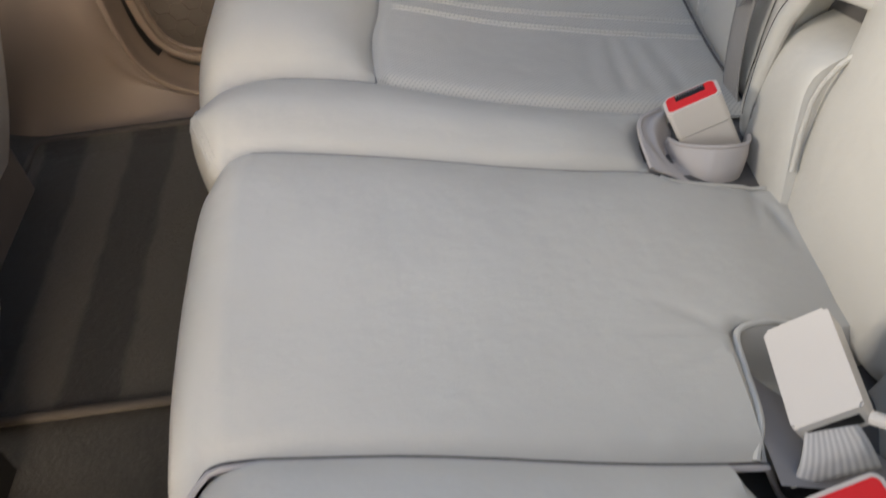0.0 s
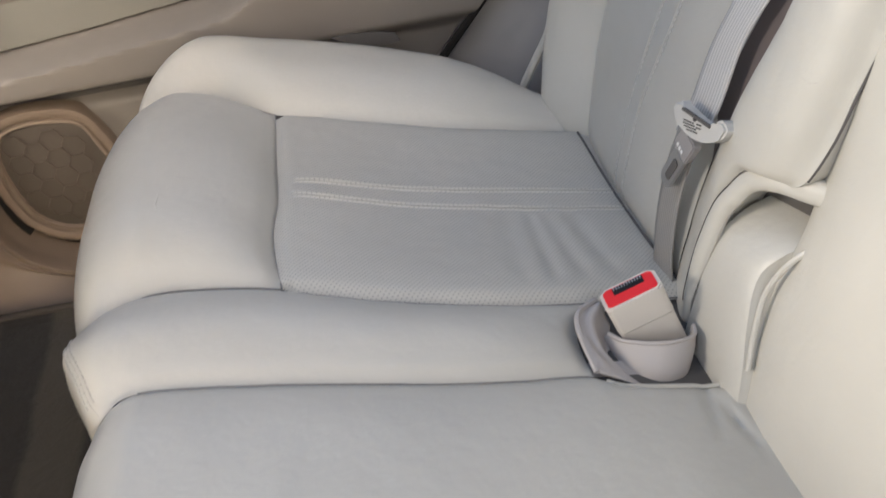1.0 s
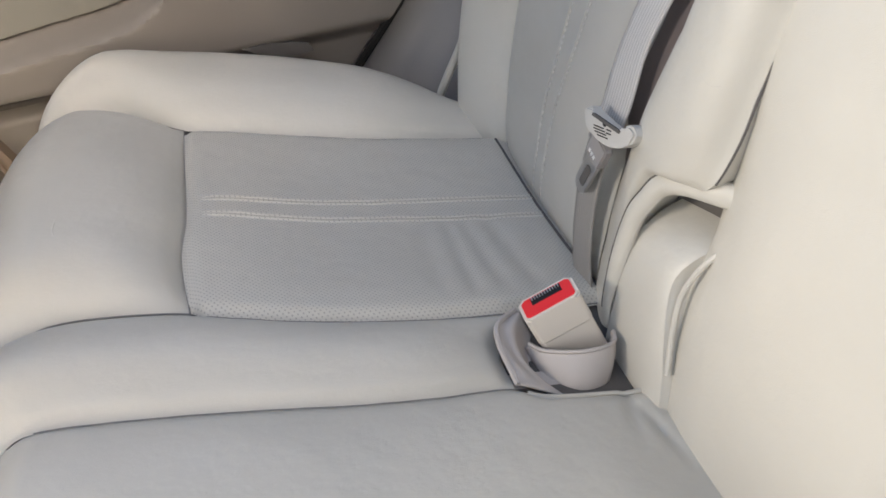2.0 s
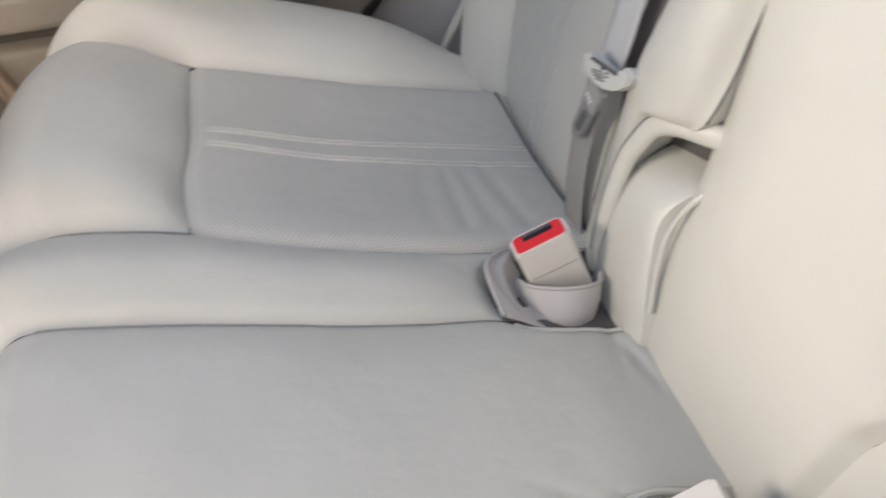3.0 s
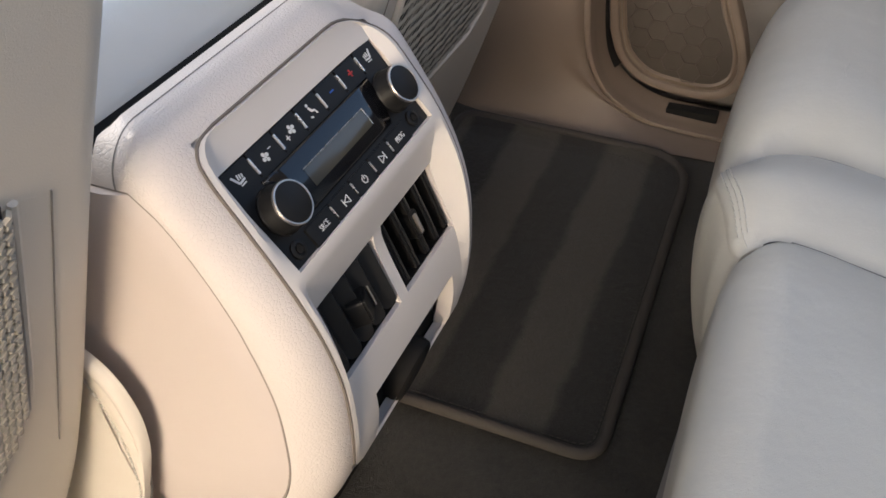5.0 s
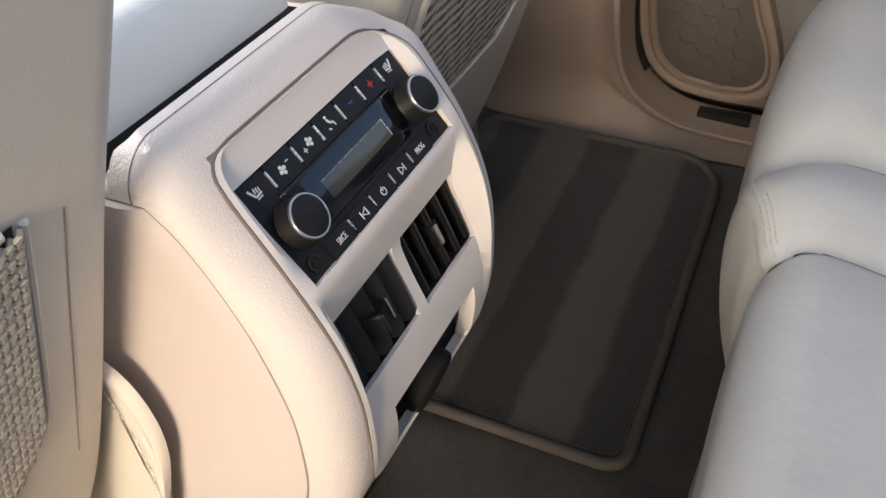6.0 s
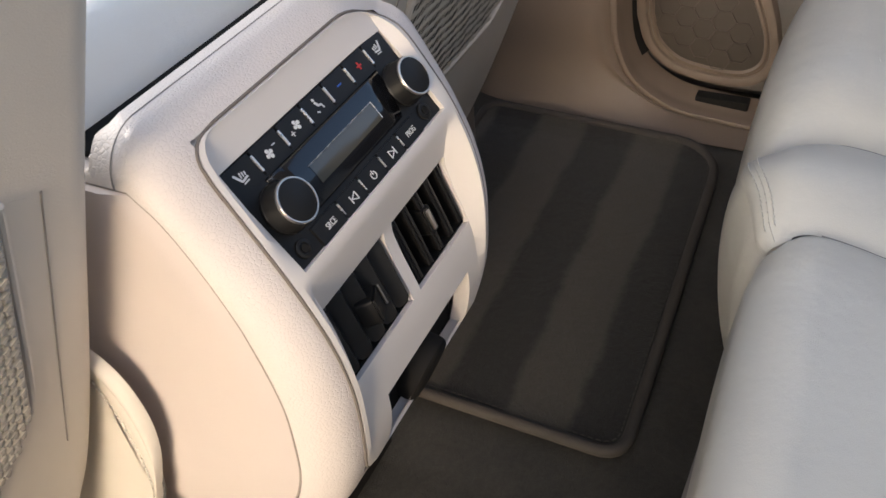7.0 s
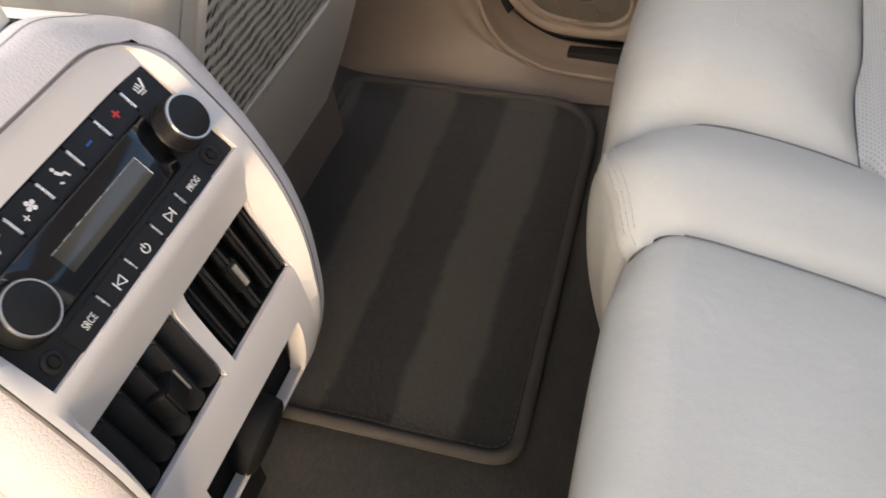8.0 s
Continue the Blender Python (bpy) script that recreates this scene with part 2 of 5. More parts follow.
def block(x0, x1, y0, y1, z0, z1, bevel=0.0, seg=2, m=None):
    bm = bmesh.new()
    bmesh.ops.create_cube(bm, size=1)
    for v in bm.verts:
        v.co = Vector(((x0 + x1) / 2 + v.co.x * (x1 - x0), (y0 + y1) / 2 + v.co.y * (y1 - y0), (z0 + z1) / 2 + v.co.z * (z1 - z0)))
    if bevel:
        bmesh.ops.bevel(bm, geom=bm.edges[:], offset=bevel, segments=seg, affect='EDGES', profile=0.5)
    if m:
        bmesh.ops.transform(bm, matrix=m, verts=bm.verts[:])
    return bm


def prism(outline, z0, z1, m=None, bevel=0.0):
    """A flat outline of (x, y) pulled up from z0 to z1."""
    bm = bmesh.new()
    lo = [bm.verts.new((x, y, z0)) for x, y in outline]
    hi = [bm.verts.new((x, y, z1)) for x, y in outline]
    bm.faces.new(lo[::-1])
    top = bm.faces.new(hi)
    for i in range(len(lo)):
        k = (i + 1) % len(lo)
        bm.faces.new((lo[i], lo[k], hi[k], hi[i]))
    if bevel:
        bmesh.ops.bevel(bm, geom=top.edges[:], offset=bevel, segments=2, affect='EDGES')
    if m:
        bmesh.ops.transform(bm, matrix=m, verts=bm.verts[:])
    return bm


def rounded(w, h, r, n=5, cx=0.0, cy=0.0):
    out = []
    for sx, sy, a0 in ((1, 1, 0), (-1, 1, 90), (-1, -1, 180), (1, -1, 270)):
        for k in range(n + 1):
            a = radians(a0 + 90 * k / n)
            out.append((cx + sx * (w / 2 - r) + r * math.cos(a), cy + sy * (h / 2 - r) + r * math.sin(a)))
    return out


def lathe(profile, n=32, m=None, wobble=None):
    """Turns (radius, height) pairs round z."""
    bm = bmesh.new()
    rings = []
    for r, z in profile:
        rings.append([bm.verts.new(((r + (wobble(k, z) if wobble else 0)) * math.cos(2 * math.pi * k / n), (r + (wobble(k, z) if wobble else 0)) * math.sin(2 * math.pi * k / n), z)) for k in range(n)])
    for p, q in zip(rings, rings[1:]):
        for k in range(n):
            bm.faces.new((p[k], p[(k + 1) % n], q[(k + 1) % n], q[k]))
    bm.faces.new(rings[0][::-1])
    bm.faces.new(rings[-1])
    if m:
        bmesh.ops.transform(bm, matrix=m, verts=bm.verts[:])
    return bm


def basis(origin, ex, ey, ez):
    m = Matrix((ex, ey, ez)).transposed().to_4x4()
    m.translation = Vector(origin)
    return m


# ---- rear seats ----
def zc(x):
    """Height of the cushion's seam net: it falls towards the backrest."""
    return .2922 - .22 * math.sqrt((x - .11) ** 2 + .0009)


LINE_C = curve_of([(.105, .147), (.115, .150), (.126, .158), (.14, .1605), (.17, .161), (.22, .158), (.27, .154), (.34, .147), (.39, .1445), (.44, .144), (.46, .134), (.51, .129), (.56, .127)])
LINE_A = curve_of([(.080, .230), (.099, .236), (.117, .249), (.138, .259), (.167, .263), (.204, .262), (.235, .258), (.266, .250), (.301, .241), (.361, .231), (.416, .225), (.56, .226)])
LINE_D = curve_of([(.075, .574), (.13, .59), (.156, .594), (.187, .587), (.214, .568), (.243, .549), (.288, .541), (.342, .530), (.425, .516), (.56, .509)])
LINE_N = curve_of([(.122, -.135), (.133, -.124), (.14, -.115), (.162, -.111), (.19, -.110), (.24, -.110), (.30, -.113), (.36, -.117), (.41, -.118), (.56, -.116)])
LINE_O = curve_of([(.10, .655), (.15, .690), (.20, .715), (.25, .722), (.32, .716), (.38, .700), (.44, .672), (.485, .640), (.52, .600), (.56, .57)])
LINE_B = curve_of([(.20, .236), (.258, .2355), (.335, .233), (.393, .239), (.471, .241), (.549, .243), (.60, .243)])
FRONT = curve_of([(-.70, .10), (-.25, .092), (-.16, .106), (-.135, .119), (-.107, .118), (-.045, .113), (.03, .109), (.116, .106), (.148, .108), (.19, .098), (.235, .084), (.274, .081), (.361, .076), (.50, .080), (.58, .090), (.63, .104), (.68, .134), (.72, .18)])


def fine(x, y, z, a=.0007):
    return a * noise.noise((x * 14, y * 14, z * 14)) + a * .5 * noise.noise((x * 55, y * 55, z * 55))


def cushion_panel(yl, yr, xb, rx, rz, height, nu, nv, top=.62, roll=.82, z_end=.085, groove=(1, 1, 1), extra=None, g=.0062, w=.0068, xf=None, lateral=None, back_u=None):
    """A leather panel between two seams, from its back seam over the front edge and down."""
    xf = xf or FRONT

    def fn(u, v):
        y0 = yl(.2) + (yr(.2) - yl(.2)) * u
        x_front = xf(y0)
        xback = back_u(u) if back_u else xb(y0) if callable(xb) else xb
        if v <= top:
            x = xback + (x_front + rx - xback) * (v / top)
        else:
            x = x_front + rx * (1 - math.sin(math.pi / 2 * min(1, (v - top) / (roll - top))))
            y0 = yl(x) + (yr(x) - yl(x)) * u
        y = yl(x) + (yr(x) - yl(x)) * u
        width = abs(yr(x) - yl(x))
        if v <= top:
            z = zc(x)
        else:
            z = zc(x_front + rx)
            if v <= roll:
                z -= rz * (1 - math.cos(math.pi / 2 * (v - top) / (roll - top)))
            else:
                q = (v - roll) / (1 - roll)
                z -= rz
                x += .012 * q - .010 * math.sin(math.pi * q) * (1 if rx > .03 else .4)
                z += (z_end - z) * q
        d0, d1 = u * width, (1 - u) * width
        db = abs(xback - x) if v <= top else 1.0
        lift = 1.0
        for d, on in ((d0, groove[0]), (d1, groove[1]), (db, groove[2])):
            if on:
                lift *= 1 - math.exp(-((d / .028) ** 1.2))
        fade = 1 - smooth01(roll, 1.0, v)
        z += height(x, y, u) * lift * (fade if v > top else 1)
        sink = sum(math.exp(-((d / w) ** 2)) for d, on in ((d0, groove[0]), (d1, groove[1]), (db, groove[2])) if on)
        sink = min(1.0, sink)
        if v <= top:
            z -= g * sink
        else:
            k = min(1.0, (v - top) / (roll - top))
            z -= g * sink * (1 - k)
            x += g * sink * k
        if extra and v <= top:
            z += extra(x, y)
        if lateral:
            z -= lateral(u) * (1 - .8 * smooth01(roll, 1.0, v))
        z += fine(x, y, z)
        return Vector((x, y, z))
    return sheet(fn, nu, nv), fn


def seam_line(fn, u, v0, v1, n, lift=0.0, edge="u"):
    out = []
    for i in range(n):
        t = v0 + (v1 - v0) * i / (n - 1)
        p = fn(u, t) if edge == "u" else fn(t, u)
        out.append(p + Vector((0, 0, lift)))
    return out


PIPE_1 = curve_of([(.235, .4035), (.276, .407), (.397, .397), (.504, .393), (.56, .390)])
PIPE_2 = curve_of([(.235, .378), (.26, .382), (.391, .369), (.493, .363), (.56, .360)])


def insert_relief(x, y):
    z = -.0062 * math.exp(-(((x - LINE_B(y)) / .0068) ** 2))
    # creases where the seat meets the back
    for xc, lean, wd, dep in ((.425, .10, .010, .0016), (.452, .05, .007, .0022), (.474, -.06, .008, .0018), (.50, -.1, .009, .0022)):
        c = xc + lean * (y - .29)
        z -= dep * math.exp(-(((x - c) / wd) ** 2)) * smooth01(.39, .33, y) * smooth01(.235, .27, y)
    return z


def dish(x, y, u):
    return .004 - .010 * math.sin(math.pi * u) * smooth01(.24, .36, x)


cushion = thing("rear_seat", "light grey leather rear seat with perforated cushion and stitched backrest", "car seat", (.3, .40, 0))


def local(ob, bm):
    """Moves a mesh built in the room's axes into the axes of its thing."""
    bmesh.ops.translate(bm, vec=-Vector(ob.location), verts=bm.verts[:])
    return bm


def on(ob, name, bm, material, label="", **kw):
    return part(name, local(ob, bm), material, ob, label, **kw)


POCKET_EDGE = curve_of([(0, .4435), (.42, .4435), (.66, .450), (.86, .470), (.95, .50), (1, .56)])
bm, F_NEAR = cushion_panel(LINE_C, LINE_A, .56, .034, .022, lambda x, y, u: .013 + .004 * math.sin(math.pi * u), 60, 110, top=.86, roll=1.0, groove=(1, 1, 1), back_u=POCKET_EDGE)
on(cushion, "inner_bolster", bm, GREY, "smooth light grey leather side bolster")
bm, F_FRONT = cushion_panel(LINE_A, LINE_D, LINE_B, .060, .052, lambda x, y, u: .030 - .014 * smooth01(.50, 1.0, u), 60, 60, top=.42, roll=.74)
on(cushion, "front_panel", bm, GREY, "smooth light grey leather thigh panel with a faint scuff")
on(cushion, "scuff", tube([F_FRONT(.20 + .012 * i, .358 + .004 * math.sin(i)) + Vector((0, 0, -.0002)) for i in range(6)], .0005, 5), GREY, "short worn crease in the leather")
bm, F_INS = cushion_panel(LINE_A, LINE_D, .575, .0, .0, dish, 110, 130, top=1.0, roll=1.01, groove=(1, 1, 0), extra=insert_relief, xf=LINE_B)
on(cushion, "insert", bm, PERF, "perforated grey leather seating panel with piped stitching")


def outer_drop(u):
    d = max(0.0, (u - .50) / .50)
    return .17 * (1 - math.sqrt(max(0.0, 1 - d ** 2.3)))


def outer_height(x, y, u):
    return .038 - .022 * smooth01(.42, .56, x)


bm = cushion_panel(LINE_D, LINE_O, .56, .060, .052, outer_height, 40, 90, top=.70, roll=.86, groove=(1, 0, 0), lateral=outer_drop)[0]
on(cushion, "outer_bolster", bm, GREY, "smooth light grey leather side bolster beside the door")


def fascia_fn(u, v):
    y = LINE_C(.12) - .030 + (LINE_A(.085) - LINE_C(.12) + .030) * u
    top = F_NEAR(max(0.0, min(1.0, (y - LINE_C(.12)) / (LINE_A(.085) - LINE_C(.12)))), 1.0)
    top.x += .004 * smooth01(.15, .13, y)
    x = top.x + .001 - .0075 * math.sin(math.pi * v ** .62) + .016 * v ** 3
    return Vector((x, y, top.z + .001 + (.085 - top.z) * v))


on(cushion, "front_fascia", sheet(fascia_fn, 16, 28), GREY, "grey leather front face below a stitched edge")
bm = bmesh.new()
for v in (.956, .933):
    row = []
    for k in range(4, 37):
        p, du, dv = F_NEAR(k / 40, v), F_NEAR(k / 40 + .01, v) - F_NEAR(k / 40 - .01, v), F_NEAR(k / 40, v + .004) - F_NEAR(k / 40, v - .004)
        n = du.cross(dv).normalized()
        row.append(p + n * (.0005 if n.x < 0 else -.0005))
    stitches(row, .0034, .0014, .0006, bm)
on(cushion, "edge_seam", tube([F_NEAR(u / 40, .944) + Vector((-.0001, 0, .0001)) for u in range(1, 40)], .0004, 6), PERF)
row = []
for k in range(30):
    row.append(F_NEAR(.962, .60 + .33 * k / 29) + Vector((-.0003, 0, .0006)))
stitches(row, .0034, .0016, .0005, bm)
on(cushion, "edge_stitching", bm, THREADL, "rows of pale thread")["kind"] = "stuff"
bm = bmesh.new()
for f in (PIPE_1, PIPE_2):
    for s in (-.0052, .0052):
        pts = []
        for i in range(90):
            x = .252 + (.552 - .252) * i / 89
            y = f(x) + s
            u = (y - LINE_A(x)) / (LINE_D(x) - LINE_A(x))
            v = (LINE_B(LINE_A(.2) + (LINE_D(.2) - LINE_A(.2)) * u) - .575)
            v = (x - .575) / v
            pts.append(F_INS(u, v) + Vector((0, 0, -.0001)))
        stitches(pts, .0030, .0018, .00040, bm)
    for s in (-.0027, .0027):
        pts = []
        for i in range(60):
            x = .243 + (.556 - .243) * i / 59
            y = f(x) + s * smooth01(.236, .262, x)
            u = (y - LINE_A(x)) / (LINE_D(x) - LINE_A(x))
            v = (x - .575) / (LINE_B(LINE_A(.2) + (LINE_D(.2) - LINE_A(.2)) * u) - .575)
            pts.append(F_INS(u, v) + Vector((0, 0, -.0003 - .0016 * smooth01(.268, .245, x))))
        on(cushion, "piping", tube(pts, .0017, 8), PERF, "raised leather piping")
on(cushion, "piping_stitches", bm, THREADG, "rows of grey thread along the piping")["kind"] = "stuff"
def seam_cord(pts, r=.0007):
    return tube([p + Vector((0, 0, .0004)) for p in pts], r, 6)


for seam_pts in (seam_line(F_FRONT, 0.0, 0, .86, 60, .0018), seam_line(F_FRONT, 1.0, 0, .80, 60), seam_line(F_FRONT, 0.0, 0, 1, 60, 0, "v"), seam_line(F_INS, 0.0, .06, 1, 80), seam_line(F_INS, 1.0, .03, 1, 80), seam_line(F_NEAR, 0.0, 0, .86, 90)):
    on(cushion, "seam", seam_cord(seam_pts), SEAMC)
# Dark sheet under the panels stands for the shade in the seams.
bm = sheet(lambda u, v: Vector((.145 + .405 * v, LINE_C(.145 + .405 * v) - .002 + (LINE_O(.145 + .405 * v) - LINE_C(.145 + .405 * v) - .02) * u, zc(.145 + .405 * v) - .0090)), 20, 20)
on(cushion, "seam_backing", bm, SEAM_AND_SHADE, "dark sheet whose colour stands for shade in the seams")
# Dark cord stands for the shade in the crease at the backrest.
joint = []
for i in range(40):
    u = .03 + .92 * i / 39
    joint.append(F_INS(u, (.5490 - .575) / (LINE_B(LINE_A(.2) + (LINE_D(.2) - LINE_A(.2)) * u) - .575)) + Vector((0, 0, .0008)))
on(cushion, "back_joint", tube(joint, .0013, 6), SEAM_AND_SHADE, "dark cord standing for the shaded gap at the backrest")
on(cushion, "base", block(.12, .56, .17, .66, .03, .16, .01), GREYPL, "dark grey plastic seat base")


# middle seat cushion
mid = thing("middle_seat", "plain light grey leather middle seat, cushion creased at the back", "car seat", (.3, .02, 0))


def mid_height(x, y, u):
    return .010 + .004 * math.sin(math.pi * u) - .012 * smooth01(.46, .545, x)


def mid_relief(x, y):
    z = 0.0
    for (cx, cy, ax, ay, wd, dep, ln) in ((.513, .105, .25, 1, .004, .0030, .030), (.525, .085, -.15, 1, .004, .003, .028), (.44, -.028, 1, -.6, .004, .0022, .028), (.435, -.05, 1, .35, .0035, .002, .026), (.425, -.035, 1, .05, .003, .0014, .03)):
        n = math.hypot(ax, ay)
        a = ((x - cx) * ax + (y - cy) * ay) / n
        b = ((x - cx) * -ay + (y - cy) * ax) / n
        z -= dep * math.exp(-((b / wd) ** 2)) * math.exp(-((a / ln) ** 2))
    # well round the buckle
    z -= .045 * smooth01(.447, .462, x) * smooth01(-.022, -.042, y)
    return z


bm, F_MID = cushion_panel(LINE_N, LINE_C, .56, .036, .028, mid_height, 70, 150, top=.72, roll=.84, groove=(1, 1, 0), extra=mid_relief)
on(mid, "top_panel", bm, GREY)
bm = tube([p + Vector((0, -.003, .003)) for p in seam_line(F_MID, 1.0, 0.02, .19, 20)], .0018)
on(mid, "corner_welt", bm, GREY, "leather welt")
on(mid, "base", block(.155, .56, -.105, .13, .03, .17, .01), GREYPL, "dark grey plastic seat base")
# Another dark sheet gives the middle seat's seams their shade.
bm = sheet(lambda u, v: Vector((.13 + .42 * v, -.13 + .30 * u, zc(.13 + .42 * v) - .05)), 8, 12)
on(mid, "seam_backing", bm, SEAM_AND_SHADE, "dark sheet whose colour stands for shade in the seams")

# leather tucked into the corner between the two cushions


def tuck_fn(u, v):
    a, b = F_NEAR(.04, .91 + .09 * v), F_MID(.97, .81 + .15 * v)
    p = a.lerp(b, u)
    return p + Vector((.0015 + .004 * math.sin(math.pi * u), 0, 0))


on(mid, "corner_tuck", sheet(tuck_fn, 8, 16), GREY, "leather tucked between the cushions")

# near seat cushion, beside the open door
near = thing("rear_seat", "light grey leather rear seat beside the open door", "car seat", (.3, -.4, 0))
LINE_M = curve_of([(.08, -.66), (.2, -.69), (.56, -.66)])
bm = cushion_panel(LINE_M, LINE_N, .56, .05, .045, lambda x, y, u: .012 + .012 * math.sin(math.pi * u), 60, 70, top=.66, roll=.84, groove=(0, 1, 0), extra=lambda x, y: -.05 * smooth01(.425, .445, x) * smooth01(-.155, -.135, y))[0]
on(near, "top_panel", bm, GREY)
on(mid, "seam", seam_cord(seam_line(F_MID, 0.0, 0.02, .9, 90)), SEAM_AND_SHADE)
on(near, "base", block(.14, .56, -.66, -.14, .03, .17, .01), GREYPL, "dark grey plastic seat base")
bm = tube([F_MID(0, .08 + .7 * i / 40) + Vector((0, -.004, .0015)) for i in range(41)], .002)
on(near, "edge_piping", bm, TAUPE, "taupe piping along the joint")


# ---- backrests ----
def xback(z):
    return .552 + .20 * (z - .19)


def back_panel(y0, y1, bulge, nu, nv, z0=.165, z1=.74, edges=(1, 1), g=.006, w=.006, round_top=.05):
    """A leather panel of a backrest; y0 and y1 are functions of the height."""
    def fn(u, v):
        z = z0 + (z1 - z0) * v
        ya, yb = y0(z), y1(z)
        y = ya + (yb - ya) * u
        wd = abs(yb - ya)
        lift = 1.0
        sink = 0.0
        for d, onn in ((u * wd, edges[0]), ((1 - u) * wd, edges[1])):
            if onn:
                lift *= 1 - math.exp(-((d / .03) ** 1.2))
                sink = max(sink, math.exp(-((d / w) ** 2)))
        x = xback(z) - bulge(z, u) * lift + g * sink
        x += .04 * (1 - smooth01(.0, .10, v)) ** 2 * .5
        x += round_top * smooth01(.93, 1.0, v) ** 2
        return Vector((x + fine(x, y, z), y, z))
    return sheet(fn, nu, nv), fn


back = cushion
Y_IN = curve_of([(.15, .242), (.29, .242), (.36, .231), (.45, .203), (.75, .14)])
Y_FAR = curve_of([(.15, .472), (.21, .488), (.28, .503), (.32, .504), (.36, .500), (.75, .48)])
Y_SIDE = curve_of([(.15, .188), (.225, .1895), (.245, .190), (.276, .188), (.307, .183), (.326, .173), (.343, .160), (.351, .145), (.357, .126), (.37, .1165), (.43, .1085), (.48, .1025), (.75, .0685)])
Y_OUT = curve_of([(.15, .555), (.24, .600), (.33, .615), (.75, .63)])
ST_1 = curve_of([(.19, .384), (.24, .387), (.28, .390), (.32, .383), (.38, .3705), (.75, .300)])
ST_2 = curve_of([(.19, .365), (.23, .368), (.285, .3685), (.325, .359), (.39, .341), (.75, .262)])


bm, B_INS = back_panel(Y_IN, Y_FAR, lambda z, u: .006, 90, 70, edges=(0, 1))
on(back, "back_insert", bm, GREY, "grey leather back panel with twin seams")
bm = back_panel(Y_FAR, Y_OUT, lambda z, u: .028 + .01 * u - .06 * max(0, u - .6) ** 1.5 * 4, 30, 50, edges=(1, 0))[0]
on(back, "back_outer_bolster", bm, GREY)


def bolster_fn(u, v):
    z = .185 + (.74 - .185) * v
    yi = Y_IN(z)
    ys = Y_SIDE(z)
    if u < .72:
        q = u / .72
        y = yi + (ys - yi) * q
        d = q * abs(yi - ys)
        x = xback(z) - .005 * math.exp(-((d / .012) ** 2)) - (.018 + .022 * smooth01(.2, .42, z)) * (1 - math.exp(-((d / .022) ** 1.3)))
        x += .012 * smooth01(.62, 1.0, q) ** 2 + .010 * smooth01(.84, 1.0, q) ** 2 * smooth01(.34, .40, z)
    else:
        q = (u - .72) / .28
        y = ys + .004 * math.sin(math.pi * q)
        x = xback(z) - (.018 + .022 * smooth01(.2, .42, z)) + .012 + .010 * smooth01(.34, .40, z) + .085 * q
    return Vector((x + fine(x, y, z, .0012), y, z))


on(back, "back_inner_bolster", sheet(bolster_fn, 60, 200), GREY, "smooth leather side bolster with a faint mark")
for row in ([(.4515, .1500), (.4525, .1455), (.4500, .1410), (.4462, .1392), (.4440, .1400)], [(.4335, .1385), (.4290, .1330), (.4275, .1265), (.4290, .1225)]):
    line = [bolster_fn(.72 * (y - Y_IN(z)) / (Y_SIDE(z) - Y_IN(z)), (z - .185) / (.74 - .185)) + Vector((.0003, 0, 0)) for z, y in [tuple(p) for p in spline(row, 16)]]
    on(back, "mark", tube(line, .0003, 6), TAUPE, "faint worn crease in the leather")
seam = []
for i in range(40):
    z = .366 + (.74 - .366) * i / 39
    p = bolster_fn(.725, (z - .185) / (.74 - .185))
    seam.append(p + Vector((-.0008, -.0004, 0)))
on(back, "bolster_seam", tube(seam, .0008, 5), SEAM_AND_SHADE, "dark seam along the bolster edge")
# rolled hem that edges the bolster cover above the hinge
HEM = spline([(.533, .1885, .205), (.534, .1895, .2255), (.538, .190, .2453), (.544, .188, .276), (.5500, .183, .307), (.5540, .1735, .326), (.5576, .162, .343), (.5625, .143, .3535), (.574, .124, .3545), (.590, .104, .353)], 44)
# Dark sheet paints the shade in the gap under the hem.
on(back, "hem_gap_shade", sheet(lambda u, v: Vector((.578 + .030 * u, .200 - .105 * u, .19 + .175 * v)), 6, 6), SEAM_AND_SHADE, "dark sheet painted as the shade behind the hem")


HEM_SIDE = .64


def hem_fn(u, v):
    """A fold that swells out of the tip and runs under the middle backrest."""
    i = min(43, int(round(u * 43)))
    d = (HEM[min(43, i + 1)] - HEM[max(0, i - 1)]).normalized()
    a = d.cross(Vector((-1, 0, .2))).normalized()
    b = d.cross(a).normalized()
    r = .0035 + .0034 * smooth01(0, .35, u)
    t = 2 * math.pi * v
    return HEM[i] + a * r * 1.25 * math.cos(t) + b * r * .85 * math.sin(t)


on(back, "hem", sheet(hem_fn, 43, 16), GREY, "rolled leather hem over the hinge")
# Dark cord draws the shade of the crease beside the hem.
on(back, "hem_fold", tube([hem_fn(i / 43, HEM_SIDE) for i in range(3, 33)], .0007, 5), SEAM_AND_SHADE, "dark cord standing for the shade in the hem fold")
# shade beside the belt, painted as a mauve strip over the back insert
on(back, "belt_gap_shade", sheet(lambda u, v: Vector((xback(.31 + .43 * v) - .0085, Y_IN(.31 + .43 * v) + .024 * u * smooth01(0, .12, v) - .004, .31 + .43 * v)), 4, 20), GAP_SHADE, "dark mauve strip painted as shade beside the belt")
on(back, "outer_side", sheet(lambda u, v: Vector((.545 + .10 * u + .2 * .5 * v, .598 + .035 * v + .045 * math.sin(u * 1.57), .10 + .6 * v)), 12, 20), GREY, "grey leather outer edge")
